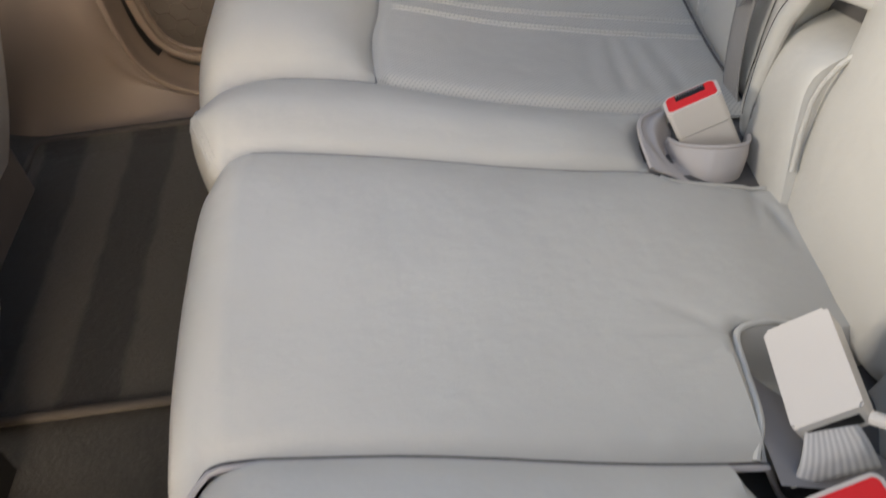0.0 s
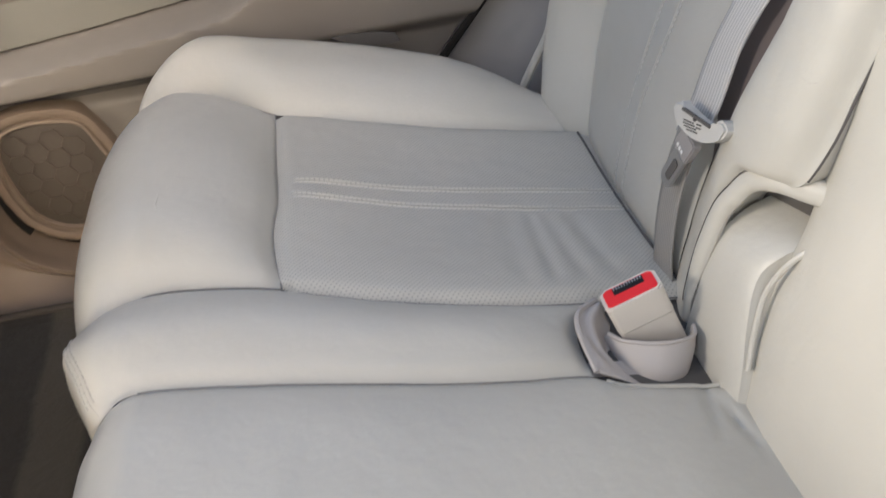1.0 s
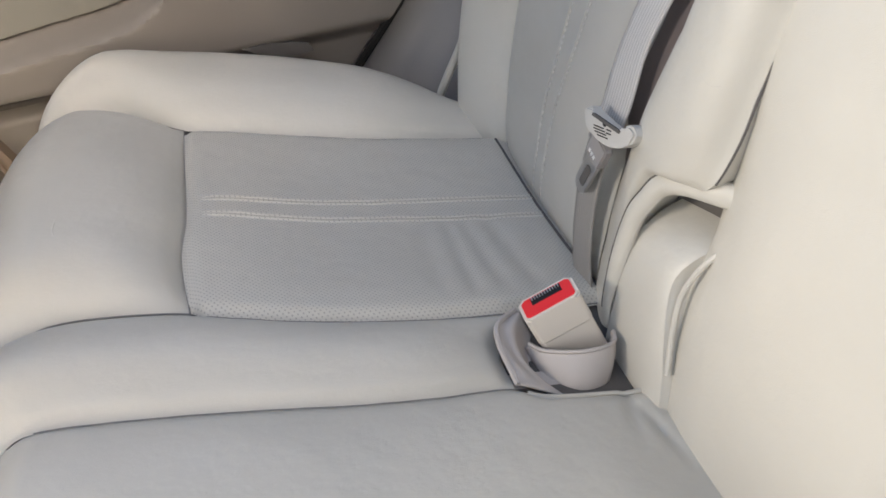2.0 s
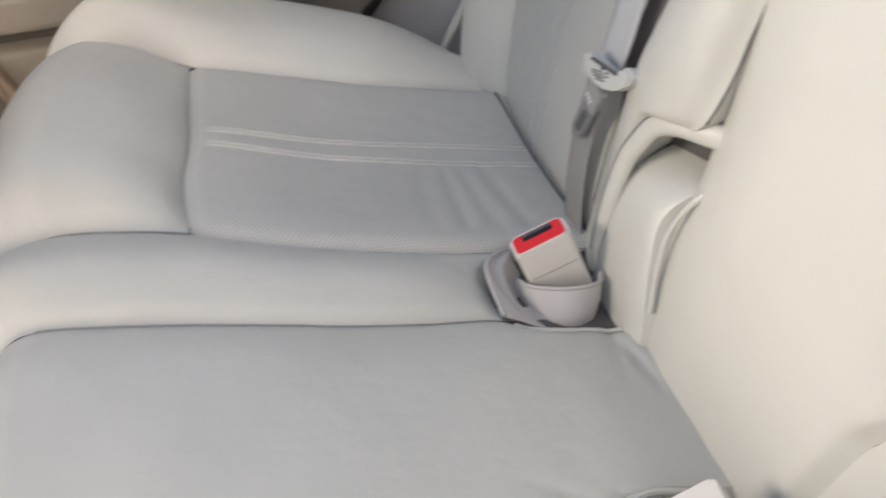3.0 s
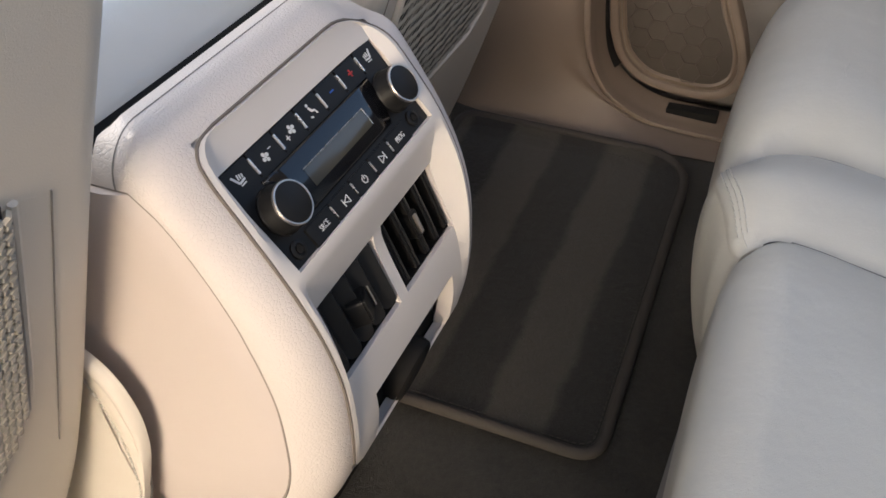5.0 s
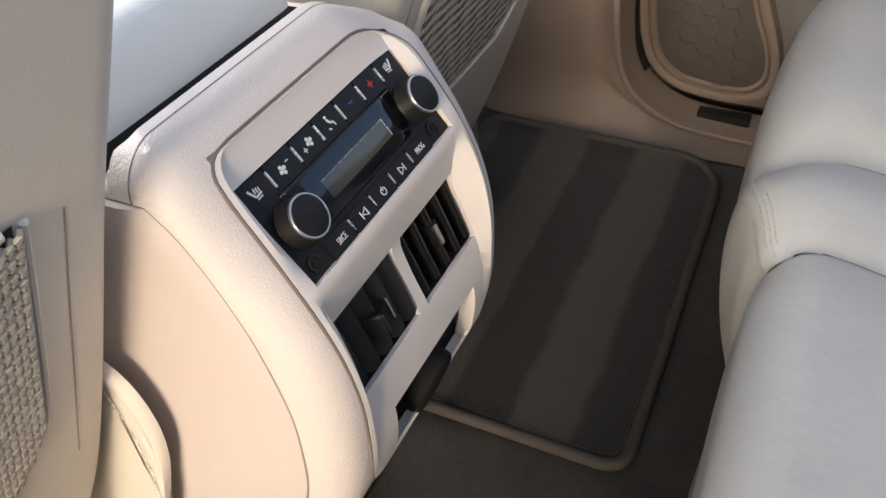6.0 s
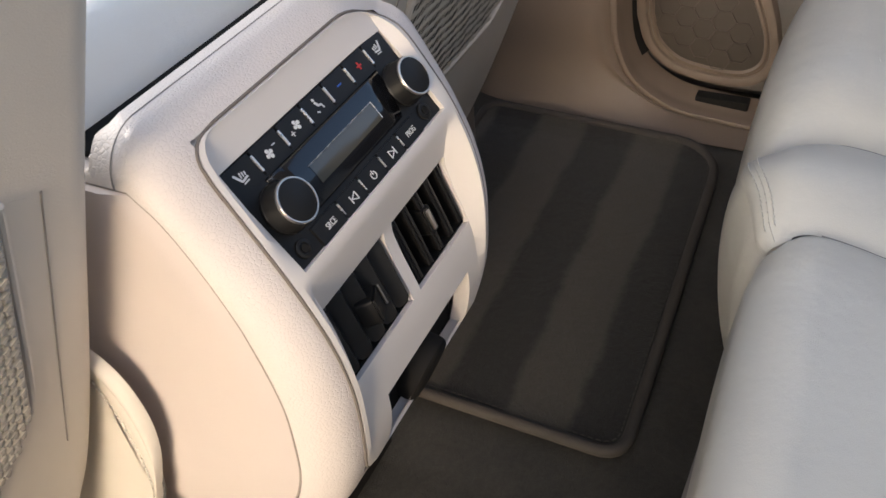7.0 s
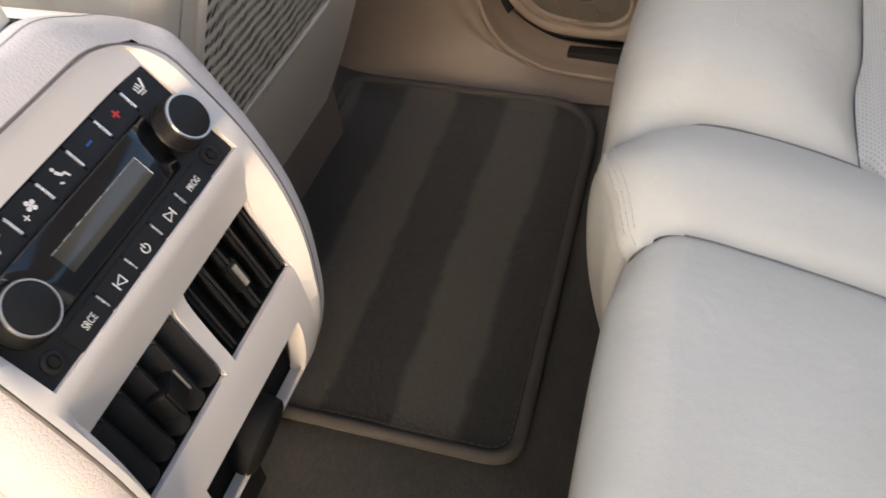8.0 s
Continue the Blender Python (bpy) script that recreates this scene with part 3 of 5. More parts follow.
on(back, "side_piping", tube(spline([(.516, .622, .165), (.5235, .622, .190), (.537, .622, .2166), (.558, .622, .2567), (.575, .626, .320), (.60, .63, .42)], 24), .0050, 8), GREY, "light leather piping at the outer edge")
on(back, "side_seam", tube([(.556 + .07 * i / 10, .622 + .035 * i / 10, .11 + .5 * i / 10) for i in range(11)], .0016, 6), SEAM_AND_SHADE)
for f in (ST_1, ST_2):
    pts = []
    for i in range(60):
        z = .19 + .52 * i / 59
        pts.append(B_INS((f(z) + .0042 - Y_IN(z)) / (Y_FAR(z) - Y_IN(z)), (z - .165) / (.74 - .165)) + Vector((.0002, 0, 0)))
    on(back, "back_seam", tube(pts, .0010, 6), GREY, "fine upright seam")
bm = bmesh.new()
for f, s in ((ST_1, 0), (ST_2, 0)):
    pts = []
    for i in range(80):
        z = .20 + .50 * i / 79
        y = f(z) + s
        u = (y - Y_IN(z)) / (Y_FAR(z) - Y_IN(z))
        pts.append(B_INS(u, (z - .165) / (.74 - .165)) + Vector((-.0009, 0, 0)))
    stitches(pts, .0034, .0026, .00055, bm)
on(back, "back_stitching", bm, THREAD, "rows of pale thread")["kind"] = "stuff"
on(back, "shell", block(.60, .68, .12, .60, .16, .74, .01), GREYPL, "dark seat back board")

# hinge cover standing in the gap between the two backrests
hinge = thing("hinge_cover", "grey leather hinge cover between the backrests", "seat hinge", (.56, .14, .17))


HINGE_L = curve_of([(.165, .183), (.22, .183), (.297, .182), (.33, .178)])
HINGE_R = curve_of([(.165, .098), (.193, .103), (.221, .110), (.255, .1225), (.285, .1320), (.300, .1300), (.33, .118)])


def hinge_fn(u, v):
    """Broad upright cover; its top rounds back under the hem."""
    prof = spline([(.526, .165), (.5295, .193), (.536, .232), (.542, .262), (.549, .284), (.558, .297), (.572, .307), (.600, .316), (.64, .322)], 33)
    i = min(32, int(round(v * 32)))
    x, z = prof[i]
    a, b = HINGE_L(z), HINGE_R(z)
    y = a + (b - a) * min(1, u / .8)
    k = max(0.0, (u - .55) / .45)
    turn = .026 * (1 - math.sqrt(max(0.0, 1 - k ** 2.6)))
    y -= .004 * smooth01(.8, 1, u)
    return Vector((x + turn, y, z - turn * .25))


on(hinge, "cover", sheet(hinge_fn, 36, 32), GREY)
# Side sheet is dark to stand for shade in the hinge gap.
on(hinge, "side", sheet(lambda u, v: Vector((.538 + .10 * u + .03 * v, .190, .17 + .125 * v)), 4, 8), SEAM_AND_SHADE, "inner side coloured dark as gap shade")
on(hinge, "welt", tube(spline([(.5400, .108, .225), (.5462, .1165, .254), (.5535, .1205, .283), (.564, .1145, .309), (.58, .106, .328)], 30), .0022, 8), GREY, "leather welt")

# middle backrest, the folded-up armrest
mback = mid
Y_M1 = curve_of([(.15, .132), (.22, .146), (.26, .147), (.31, .137), (.36, .136), (.45, .136), (.75, .130)])
Y_M0 = curve_of([(.15, -.050), (.256, -.069), (.295, -.077), (.32, -.089), (.75, -.13)])


def mback_fn(u, v):
    z = .168 + (.74 - .168) * v
    ya, yb = Y_M1(z), Y_M0(z)
    if u < .22:
        q = u / .22
        y = ya + .004 * math.sin(math.pi * q) * 0
        x = xback(z) + .085 - (.085 + .004) * q
        y -= .010 * smooth01(.75, 1.0, q) ** 2
    else:
        q = (u - .22) / .78
        y = ya - .010 + (yb - ya + .010) * q
        x = xback(z) - .004 - .016 * (1 - math.exp(-((q * abs(yb - ya) / .03) ** 1.2))) + .010 * math.exp(-(((1 - q) * abs(yb - ya) / .008) ** 2))
    x -= .010 * smooth01(.36, .46, z) * smooth01(.6, .1, u)
    x += .022 * (1 - smooth01(0, .06, v)) ** 2
    y -= .012 * (1 - smooth01(0, .06, v)) ** 2
    return Vector((x + fine(x, y, z, .001), y, z))


on(mback, "back_cover", sheet(mback_fn, 60, 80), GREY)
on(mback, "board", block(.62, .68, -.10, .10, .18, .73, .01), GREYPL, "dark seat back board")

nback = near


def nback_fn(u, v):
    z = .168 + (.74 - .168) * v
    y = Y_M0(z) + (-.66 - Y_M0(z)) * u
    d = u * .5
    x = xback(z) - .010 * math.exp(-((d / .010) ** 2)) - .030 * (1 - math.exp(-((d / .03) ** 1.3))) + .03 * smooth01(.14, .24, d) - .03 * smooth01(.4, .5, d)
    return Vector((x + fine(x, y, z, .001), y, z))


on(nback, "back_cover", sheet(nback_fn, 60, 60), GREY)
on(nback, "board", block(.62, .68, -.66, -.13, .18, .73, .01), GREYPL, "dark seat back board")


# ---- belts and buckles ----
def ribbon(pts, widths, ups, thick, name, material, ob, label=""):
    """A strap along points; ups gives the direction of its width."""
    n = len(pts)
    bm = bmesh.new()
    uv = bm.loops.layers.uv.new("UVMap")
    rows = []
    for i, (p, wd, up) in enumerate(zip(pts, widths, ups)):
        up = Vector(up).normalized()
        rows.append([bm.verts.new(Vector(p) + up * wd * (k / 6 - .5)) for k in range(7)])
    s = 0.0
    for i in range(n - 1):
        ds = (Vector(pts[i + 1]) - Vector(pts[i])).length
        for k in range(6):
            f = bm.faces.new((rows[i][k], rows[i][k + 1], rows[i + 1][k + 1], rows[i + 1][k]))
            for lp, (a, b) in zip(f.loops, ((k / 6, s), ((k + 1) / 6, s), ((k + 1) / 6, s + ds), (k / 6, s + ds))):
                lp[uv].uv = (a, b / .047)
        s += ds
    return on(ob, name, bm, material, label, solid=thick, offset=0)


def add_buckle(origin, ex, ey_hint, name_label, size=(.044, .024, .062), button=True, slot=True):
    """A belt buckle; its top face centre at origin, ex along the wide side, and the body below."""
    ex = Vector(ex).normalized()
    ez = Vector(ey_hint)
    ez = (ez - ez.dot(ex) * ex).normalized()
    ey = ez.cross(ex)
    b = thing("seat_belt_buckle", name_label, "seat belt buckle", origin, group="rear belt buckles")
    m = basis((0, 0, 0), ex, ey, ez)
    w, d, h = size

    def p(name, bm, mat_, label="", **kw):
        bmesh.ops.transform(bm, matrix=m, verts=bm.verts[:])
        return part(name, bm, mat_, b, label, **kw)
    split = -.42 * h
    p("housing", prism(rounded(w, d, .0045), split + .0004, 0, bevel=.0016), BUCKLE, "beige plastic buckle housing")
    p("lower_housing", prism(rounded(w - .001, d - .001, .004), -h, split - .0004), BUCKLE, "beige plastic lower shell")
    if button:
        # red push button with the slot along its far side
        p("button", prism(rounded(w - .005, d - .005, .003), -.002, .0007, bevel=.0005), RED, "red press button")
        if slot:
            p("slot", block(-w * .27, w * .27, d * .5 - .0115, d * .5 - .0035, -.001, .0011, .0002), BLACK, "dark tongue slot")
        bm = bmesh.new()
        for k in range(11 if slot else 0):
            x = -w * .24 + w * .48 * k / 10
            into(bm, block(x - .0004, x + .0004, d * .5 - .0072, d * .5 - .0040, .0008, .0018))
        if slot:
            p("spring", bm, STEEL, "small steel spring in the slot", smooth=False)
    return b


add_buckle((.4845, .1835, .2510), (.042, -.002, .0165), (-.30, .10, 1.0), "beige seat belt buckle with red button standing in a leather pocket")

# leather pocket that holds the buckle
pocket = thing("buckle_pocket", "taupe leather pocket holding the belt buckle", "seat pocket", (.48, .16, .2))


def cup_fn(u, v):
    """Cup wall round the camera side of the buckle."""
    a = spline([(.466, .186, .205), (.470, .155, .199), (.488, .137, .196), (.508, .139, .193), (.521, .152, .195), (.526, .174, .198)], 25)
    b = spline([(.468, .180, .2155), (.474, .166, .2195), (.494, .1535, .2225), (.510, .152, .2215), (.5235, .157, .2185), (.529, .170, .2150)], 25)
    i = min(24, int(round(u * 24)))
    p = a[i].lerp(b[i], v)
    out = Vector((p.x - .50, p.y - .185, 0)).normalized()
    return p + out * .0022 * math.sin(math.pi * v * .9) + Vector((0, 0, .0))


on(pocket, "cup", sheet(cup_fn, 24, 10), TAUPE, solid=.002)
on(pocket, "rim", tube([cup_fn(i / 24, 1.0) for i in range(25)], .0016), TAUPE, "rolled leather rim")


def ear_fn(u, v):
    a = spline([(.4455, .144, .217), (.4445, .178, .225), (.450, .197, .226), (.469, .212, .222)], 21)
    b = spline([(.486, .132, .198), (.468, .156, .203), (.467, .178, .211), (.474, .194, .214)], 21)
    i = min(20, int(round(v * 20)))
    p = a[i].lerp(b[i], u)
    fold = .0022 * math.sin(9 * u + 5 * v) * math.sin(math.pi * u)
    return p + Vector((0, 0, (.007 * math.sin(math.pi * min(1, u * 1.15)) * (1 - .4 * v) - .005 * u + fold) * smooth01(-.02, .22, v)))


on(pocket, "ear", sheet(ear_fn, 22, 20), TAUPE, "folded taupe leather flap", solid=.0015)
on(pocket, "welt", tube([ear_fn(0.02, i / 20) + Vector((-.001, 0, .0005)) for i in range(21)], .0022), TAUPE, "raised leather welt")
on(pocket, "hollow", sheet(lambda u, v: Vector((.455 + .09 * u, .125 + .085 * v, .192 - .05 * (u - .1))), 4, 4), TAUPE, "leather lining of the hollow")

on(pocket, "tuck", sheet(lambda u, v: Vector((.436 + .064 * u, .160 - .040 * v, .2125 - .014 * u - .004 * v)), 6, 6), TAUPE, "leather tucked below the flap")

# belt hanging in front of the backrest with its tongue
belt = thing("seat_belt", "pale grey seat belt hanging in front of the backrest", "seat belt", (.57, .24, .3))
P0 = [(.590, .205, .500), (.580, .222, .446), (.572, .239, .402), (.563, .247, .352), (.558, .258, .322)]
ups = [(.05, -.88, .25), (.05, -.92, .25), (.02, -.95, .30), (.02, -.95, .25), (0, -.95, .3)]
pts = spline(P0, 30)
upv = spline(ups, 30)
ribbon(pts, [.044 - .004 * math.sin(3.14 * i / 29) for i in range(30)], upv, .0014, "strap", BELT, belt, "light grey woven strap")
pts = spline([(.557, .246, .345), (.551, .257, .300), (.547, .262, .258), (.543, .258, .215), (.543, .251, .175)], 24)
ribbon(pts, [.032] * 24, [(.06, -.96, .2 + .1 * i / 23) for i in range(24)], .0014, "lower_strap", BELT_IN_SHADE, belt, "strap running down behind the tongue")
# tongue: moulded grip and steel plate
tx = Vector((.006, -.067, .018)).normalized()
tz = Vector((-.96, -.02, .22))
tz = (tz - tz.dot(tx) * tx).normalized()
ty = tz.cross(tx)
tm = basis((.549, .2200, .3550), tx, ty, tz)


def tpart(name, bm, mat_, label="", **kw):
    bmesh.ops.transform(bm, matrix=tm, verts=bm.verts[:])
    return on(belt, name, bm, mat_, label, **kw)


grip = [(-.036, .009), (-.029, .0145), (-.021, .0105), (.018, .001), (.024, .0090), (.031, .0100), (.037, .003), (.031, -.007), (.014, -.0150), (-.006, -.0155), (-.024, -.009), (-.035, .000)]
grip = [(p.x * .95, p.y * .72) for p in spline([(*p, 0) for p in grip + grip[:1]], 49)][:-1]
tpart("tongue_grip", prism(grip, -.004, .0045, bevel=.0018), TONGUE, "grey-beige moulded tongue grip")
tpart("grip_slot", prism([(-.021, .0055), (.017, .0000), (.018, .0020), (-.020, .0075)], .0035, .0056), SEAM_AND_SHADE, "slot for the strap", smooth=False)
bm = bmesh.new()
for k, (a, b) in enumerate(((-.018, -.004), (-.018, -.002), (-.016, 0), (-.012, .002))):
    into(bm, block(a, b, -.0012 - .0019 * k, -.0005 - .0019 * k, .0045, .0050))
for k in range(2):
    into(bm, block(.000, .006, -.0010 - .0024 * k, -.0002 - .0024 * k, .0045, .0050))
into(bm, lathe([(.0024, .0044), (.0024, .0051)], 14, Matrix.Translation((-.003, .003, 0))))
tpart("print", bm, BLACK, "small dark print bars", smooth=False)
# the plate hangs askew from the grip
py = Vector((.006, -.031, .058)).normalized()
px = (tx - tx.dot(py) * py).normalized()
tm = basis((.5465, .2270, .3430), px, py, px.cross(py))
tpart("tongue_plate", prism([(-.0086, -.018), (.0086, -.018), (.0080, -.060), (.005, -.067), (-.005, -.067), (-.0080, -.060)], -.0012, .0012, bevel=.0006), STEEL, "steel tongue plate")
tpart("plate_window", prism(rounded(.0068, .024, .003, 4, .001, -.046), .0013, .0017), SEAM_AND_SHADE, "slot in the tongue plate", smooth=False)
tpart("plate_cover", prism(rounded(.0205, .023, .003, 4, 0, -.0135), -.003, .0032, bevel=.001), GREYPL, "grey tongue sleeve")
bm = bmesh.new()
for k in range(3):
    into(bm, block(-.006 + .0034 * k, -.0038 + .0034 * k, -.021, -.0175, .0032, .0036))
tpart("sleeve_print", bm, WHITE, smooth=False)

# buckle of the middle seat, lying back side up in its well
mb = thing("seat_belt_buckle", "beige seat belt buckle lying back up in its well", "seat belt buckle", (.4818, -.0768, .2406), group="rear belt buckles")
bx = Vector((.845, -.087, .528)).normalized()
by = Vector((.098, .995, .007))
by = (by - by.dot(bx) * bx).normalized()
mm = basis((0, 0, 0), bx, by, bx.cross(by))


def mpart(name, bm, mat_, label="", **kw):
    bmesh.ops.transform(bm, matrix=mm, verts=bm.verts[:])
    return part(name, bm, mat_, mb, label, **kw)


mpart("housing", prism(rounded(.0405, .0705, .003), -.020, 0, bevel=.0016), BUCKLE, "plain beige plastic back of the buckle")
mpart("mouth", block(-.015, .015, -.0360, -.033, -.016, -.006, .001), BLACK, "dark end of the buckle")
strap_pts = spline([(.481, -.104, .232), (.481, -.114, .229), (.481, -.124, .222), (.481, -.131, .210)], 14)
ribbon(strap_pts, [.022 + .028 * i / 13 for i in range(14)], [(.9, .05, .35 - .02 * i) for i in range(14)], .0016, "strap", BELT, mb, "beige woven strap below the buckle")
mpart("anchor", tube([(.020, -.040, -.006), (.030, -.048, -.008), (.036, -.060, -.02)], .004, 8), BUCKLE, "beige plastic anchor")
well = thing("buckle_well", "dark well between the seat cushions with taupe leather edge", "seat pocket", (.47, -.07, .2))
on(well, "edge", tube(spline([(.500, -.026, .214), (.477, -.024, .220), (.456, -.032, .224), (.452, -.060, .223), (.450, -.095, .220), (.441, -.117, .214)], 40), .0024, 8), GREY, "taupe leather welt round the well")
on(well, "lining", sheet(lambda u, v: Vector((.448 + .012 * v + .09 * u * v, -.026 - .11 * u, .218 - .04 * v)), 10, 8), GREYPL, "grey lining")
# Dark floor colour stands for the shade down in the well.
on(well, "floor", sheet(lambda u, v: Vector((.43 + .13 * u, -.19 + .17 * v, .172)), 4, 4), SEAM_AND_SHADE, "floor of the well, coloured dark for shade")

add_buckle((.471, -.163, .238), (.038, .008, .004), (-.10, -.25, 1.0), "beige seat belt buckle with red button by the near cushion", slot=False)


# ---- centre console ----
console = thing("centre_console", "beige leather-trimmed centre console with rear climate panel and vents", "centre console", (-.15, 0, 0))
PROFILE = [Vector(p) for p in ((-.62, .436), (-.45, .436), (-.30, .436), (-.20, .436), (-.150, .436), (-.136, .437), (-.1325, .440))]
PROFILE += spline([(-.1315, .4450), (-.1305, .4520), (-.1275, .4552), (-.1195, .4552), (-.110, .4515), (-.1015, .4435), (-.0895, .4265), (-.0740, .4030), (-.0605, .3800), (-.0495, .3530), (-.0440, .3250), (-.0435, .2980), (-.0465, .2640), (-.0545, .2360), (-.068, .210), (-.100, .150), (-.145, .080), (-.185, .020)], 83)
TOP_I = min(range(12, 40), key=lambda i: abs(PROFILE[i][1] - .4424))
step = PROFILE[TOP_I + 1] - PROFILE[TOP_I - 1]
PROFILE[TOP_I] = PROFILE[TOP_I] + step * ((.4424 - PROFILE[TOP_I][1]) / step[1])
FACE = curve_of(sorted((p[1], p[0]) for p in PROFILE[12::3] + PROFILE[-1:]))


def inward(i):
    a, b = PROFILE[max(0, i - 1)], PROFILE[min(len(PROFILE) - 1, i + 1)]
    d = (b - a).normalized()
    return Vector((d[1], -d[0]))


def edge_dir(i):
    """Direction of the rounded flank: straight down at the top, square to the face further on."""
    k = smooth01(12, 36, i)
    return (Vector((0, -1)) * (1 - k) + inward(i) * k).normalized()


HALF, SIDE_Y, DEEP = .0765, .1000, .0225
SECTION = []
for k in range(13):
    a = math.pi / 2 * k / 12
    SECTION.append((DEEP * (1 - math.sin(a)), SIDE_Y - (SIDE_Y - HALF) * (1 - math.cos(a))))
SECTION = SECTION + [(0, HALF * (1 - k / 20)) for k in range(1, 21)]
SECTION = SECTION + [(s, -y) for s, y in SECTION[-2::-1]]


def crown(p):
    """Lowers the console's top on the passenger side only, shaped to fit the camera's view."""
    x, y, z = p
    return Vector((x, y, z - .020 * smooth01(.040, .095, y) * smooth01(.415, .453, z)))


def shell_fn(u, v):
    i = min(89, int(round(u * 89)))
    s, y = SECTION[int(round(v * (len(SECTION) - 1)))]
    p, n = PROFILE[i], edge_dir(i)
    taper = 1 - .10 * smooth01(.24, .10, p[1])
    q = p + n * s
    if i < 12 and s > 0:
        q = Vector((p[0], min(p[1], .4556 - s)))
    return crown((q[0], y * taper, q[1]))


def shell_skip(u, v):
    i = min(89, int(u * 89 + .01))
    s, y = SECTION[int(v * (len(SECTION) - 1))]
    return s == 0 and .004 - HALF < y < HALF + .001 and i >= TOP_I and PROFILE[i][1] > .246


on(console, "shell", sheet(shell_fn, 89, len(SECTION) - 1, shell_skip), CONSOLE, "beige grained leather shell")
for sgn in (1, -1):
    rim = []
    for i in range(0, 90):
        n = edge_dir(i)
        q = PROFILE[i] + n * (DEEP + .0012)
        if i < 12:
            q = Vector((PROFILE[i][0], .4556 - DEEP - .0012))
        taper = 1 - .10 * smooth01(.24, .10, PROFILE[i][1])
        rim.append((q[0], q[1], taper))

    def side_fn(u, v, sgn=sgn, rim=rim):
        x, z, tp = rim[min(89, int(round(u * 89)))]
        xx = x + (-.62 - x) * v ** 1.5
        dome = .004 * smooth01(0, .08, v)
        return crown((xx, sgn * ((SIDE_Y - .0006) * tp + dome), z))
    on(console, "side_panel", sheet(side_fn, 89, 24), SIDE, "smooth beige plastic side panel")
    on(console, "panel_joint", tube([crown((x, sgn * (SIDE_Y - .0009) * tp, z)) for x, z, tp in rim], .0008, 6), VSEAM)
SEAM_I = min(range(7, 40), key=lambda i: abs(PROFILE[i][0] + .1195))
on(console, "top_seam", tube([shell_fn(SEAM_I / 89, k / (len(SECTION) - 1)) + Vector((0, 0, -.0003)) for k in range(0, len(SECTION))], .0005, 5), FINE, "fine stitched groove")

# face frame with openings for the panel, the two vents and the socket recess
WIDE = curve_of([(.231, .052), (.236, .062), (.245, .070), (.265, .0745), (.31, .0765), (.38, .0790), (.425, .0778), (.4301, .0772), (.4346, .0762), (.4376, .0740), (.4401, .0706), (.4412, .0675), (.4418, .0635)])
INNER = curve_of([(.231, -.0580), (.245, -.0520), (.268, -.0480), (.290, -.0490), (.3075, -.0520), (.330, -.0600), (.348, -.0650), (.356, -.0640), (.3800, -.0608), (.3826, -.0625), (.4252, -.0968), (.4300, -.0988), (.4350, -.1006), (.4390, -.1018), (.4418, -.1020)])
OPEN = [(-.0706, .0690, .3826, .4252), (-.0690, -.0042, .3085, .3520), (.0042, .0668, .3085, .3520), (-.0480, .0525, .2360, .2815)]
ys = sorted({round(v, 4) for o in OPEN for v in o[:2]} | {k * .012 for k in range(-5, 6)} | {-1.0, 1.0, -.5, .5})
zs = sorted({round(v, 4) for o in OPEN for v in o[2:]} | {round(.231 + k * .0055, 4) for k in range(40) if .231 + k * .0055 < .4418} | {.4418, .4412, .4401, .4386, .4368, .435})
zs = [z for i, z in enumerate(zs) if i == 0 or z - zs[i - 1] > .0006 or any(abs(z - v) < 1e-6 for o in OPEN for v in o[2:])]
bm = bmesh.new()
gridv = {}
for a, z in enumerate(zs):
    wd = WIDE(z)
    for b, y in enumerate(ys):
        # outermost the rim, then the crest of the rail, then the sunk face
        yy = math.copysign(wd, y) if abs(y) == 1.0 else math.copysign(wd - .0030, y) if abs(y) == .5 else max(-wd + .0050, min(wd - .0050 if z > .366 else .0672, y))
        x = FACE(z) + .0012 if abs(y) == 1.0 else FACE(z) + .0018 if abs(y) == .5 else INNER(z) + .003
        gridv[a, b] = bm.verts.new(crown((x, yy, z)))
for a in range(len(zs) - 1):
    for b in range(len(ys) - 1):
        zm = (zs[a] + zs[a + 1]) / 2
        ym = sum(max(-.0735, min(.0735, ys[k])) if abs(ys[k]) != .5 else math.copysign(.0725, ys[k]) for k in (b, b + 1)) / 2
        if any(o[0] < ym < o[1] and o[2] < zm < o[3] for o in OPEN):
            continue
        bm.faces.new((gridv[a, b], gridv[a, b + 1], gridv[a + 1, b + 1], gridv[a + 1, b]))
bmesh.ops.remove_doubles(bm, verts=bm.verts[:], dist=1e-6)
rims = [e for e in bm.edges if e.is_boundary]
ret = bmesh.ops.extrude_edge_only(bm, edges=rims)
for v in ret["geom"]:
    if isinstance(v, bmesh.types.BMVert):
        at_vent = .303 < v.co.z < .357 and abs(v.co.y) < .0712
        v.co += Vector((-.0036, 0, -.0014)) if at_vent else Vector((-.0110, 0, -.0045)) if abs(v.co.y) < .0712 and .24 < v.co.z < .43 else Vector((-.008, 0, 0))
frame_part = on(console, "face_frame", bm, BEZEL, "satin beige plastic face frame")
mod = frame_part.modifiers.new("edge", 'BEVEL')
mod.width, mod.segments, mod.limit_method, mod.angle_limit = .0006, 2, 'ANGLE', radians(40)
groove = [(FACE(z) + .0004, -WIDE(z) - .0008, z) for z in zs] + [(FACE(.4425) + .0006, y * .00635, .4425) for y in range(-9, 10)] + [(FACE(z) + .0004, WIDE(z) + .0008, z) for z in zs[::-1]]
on(console, "frame_groove", tube([crown(p) for p in groove], .0008, 6), JOINT, "dark groove round the face frame")

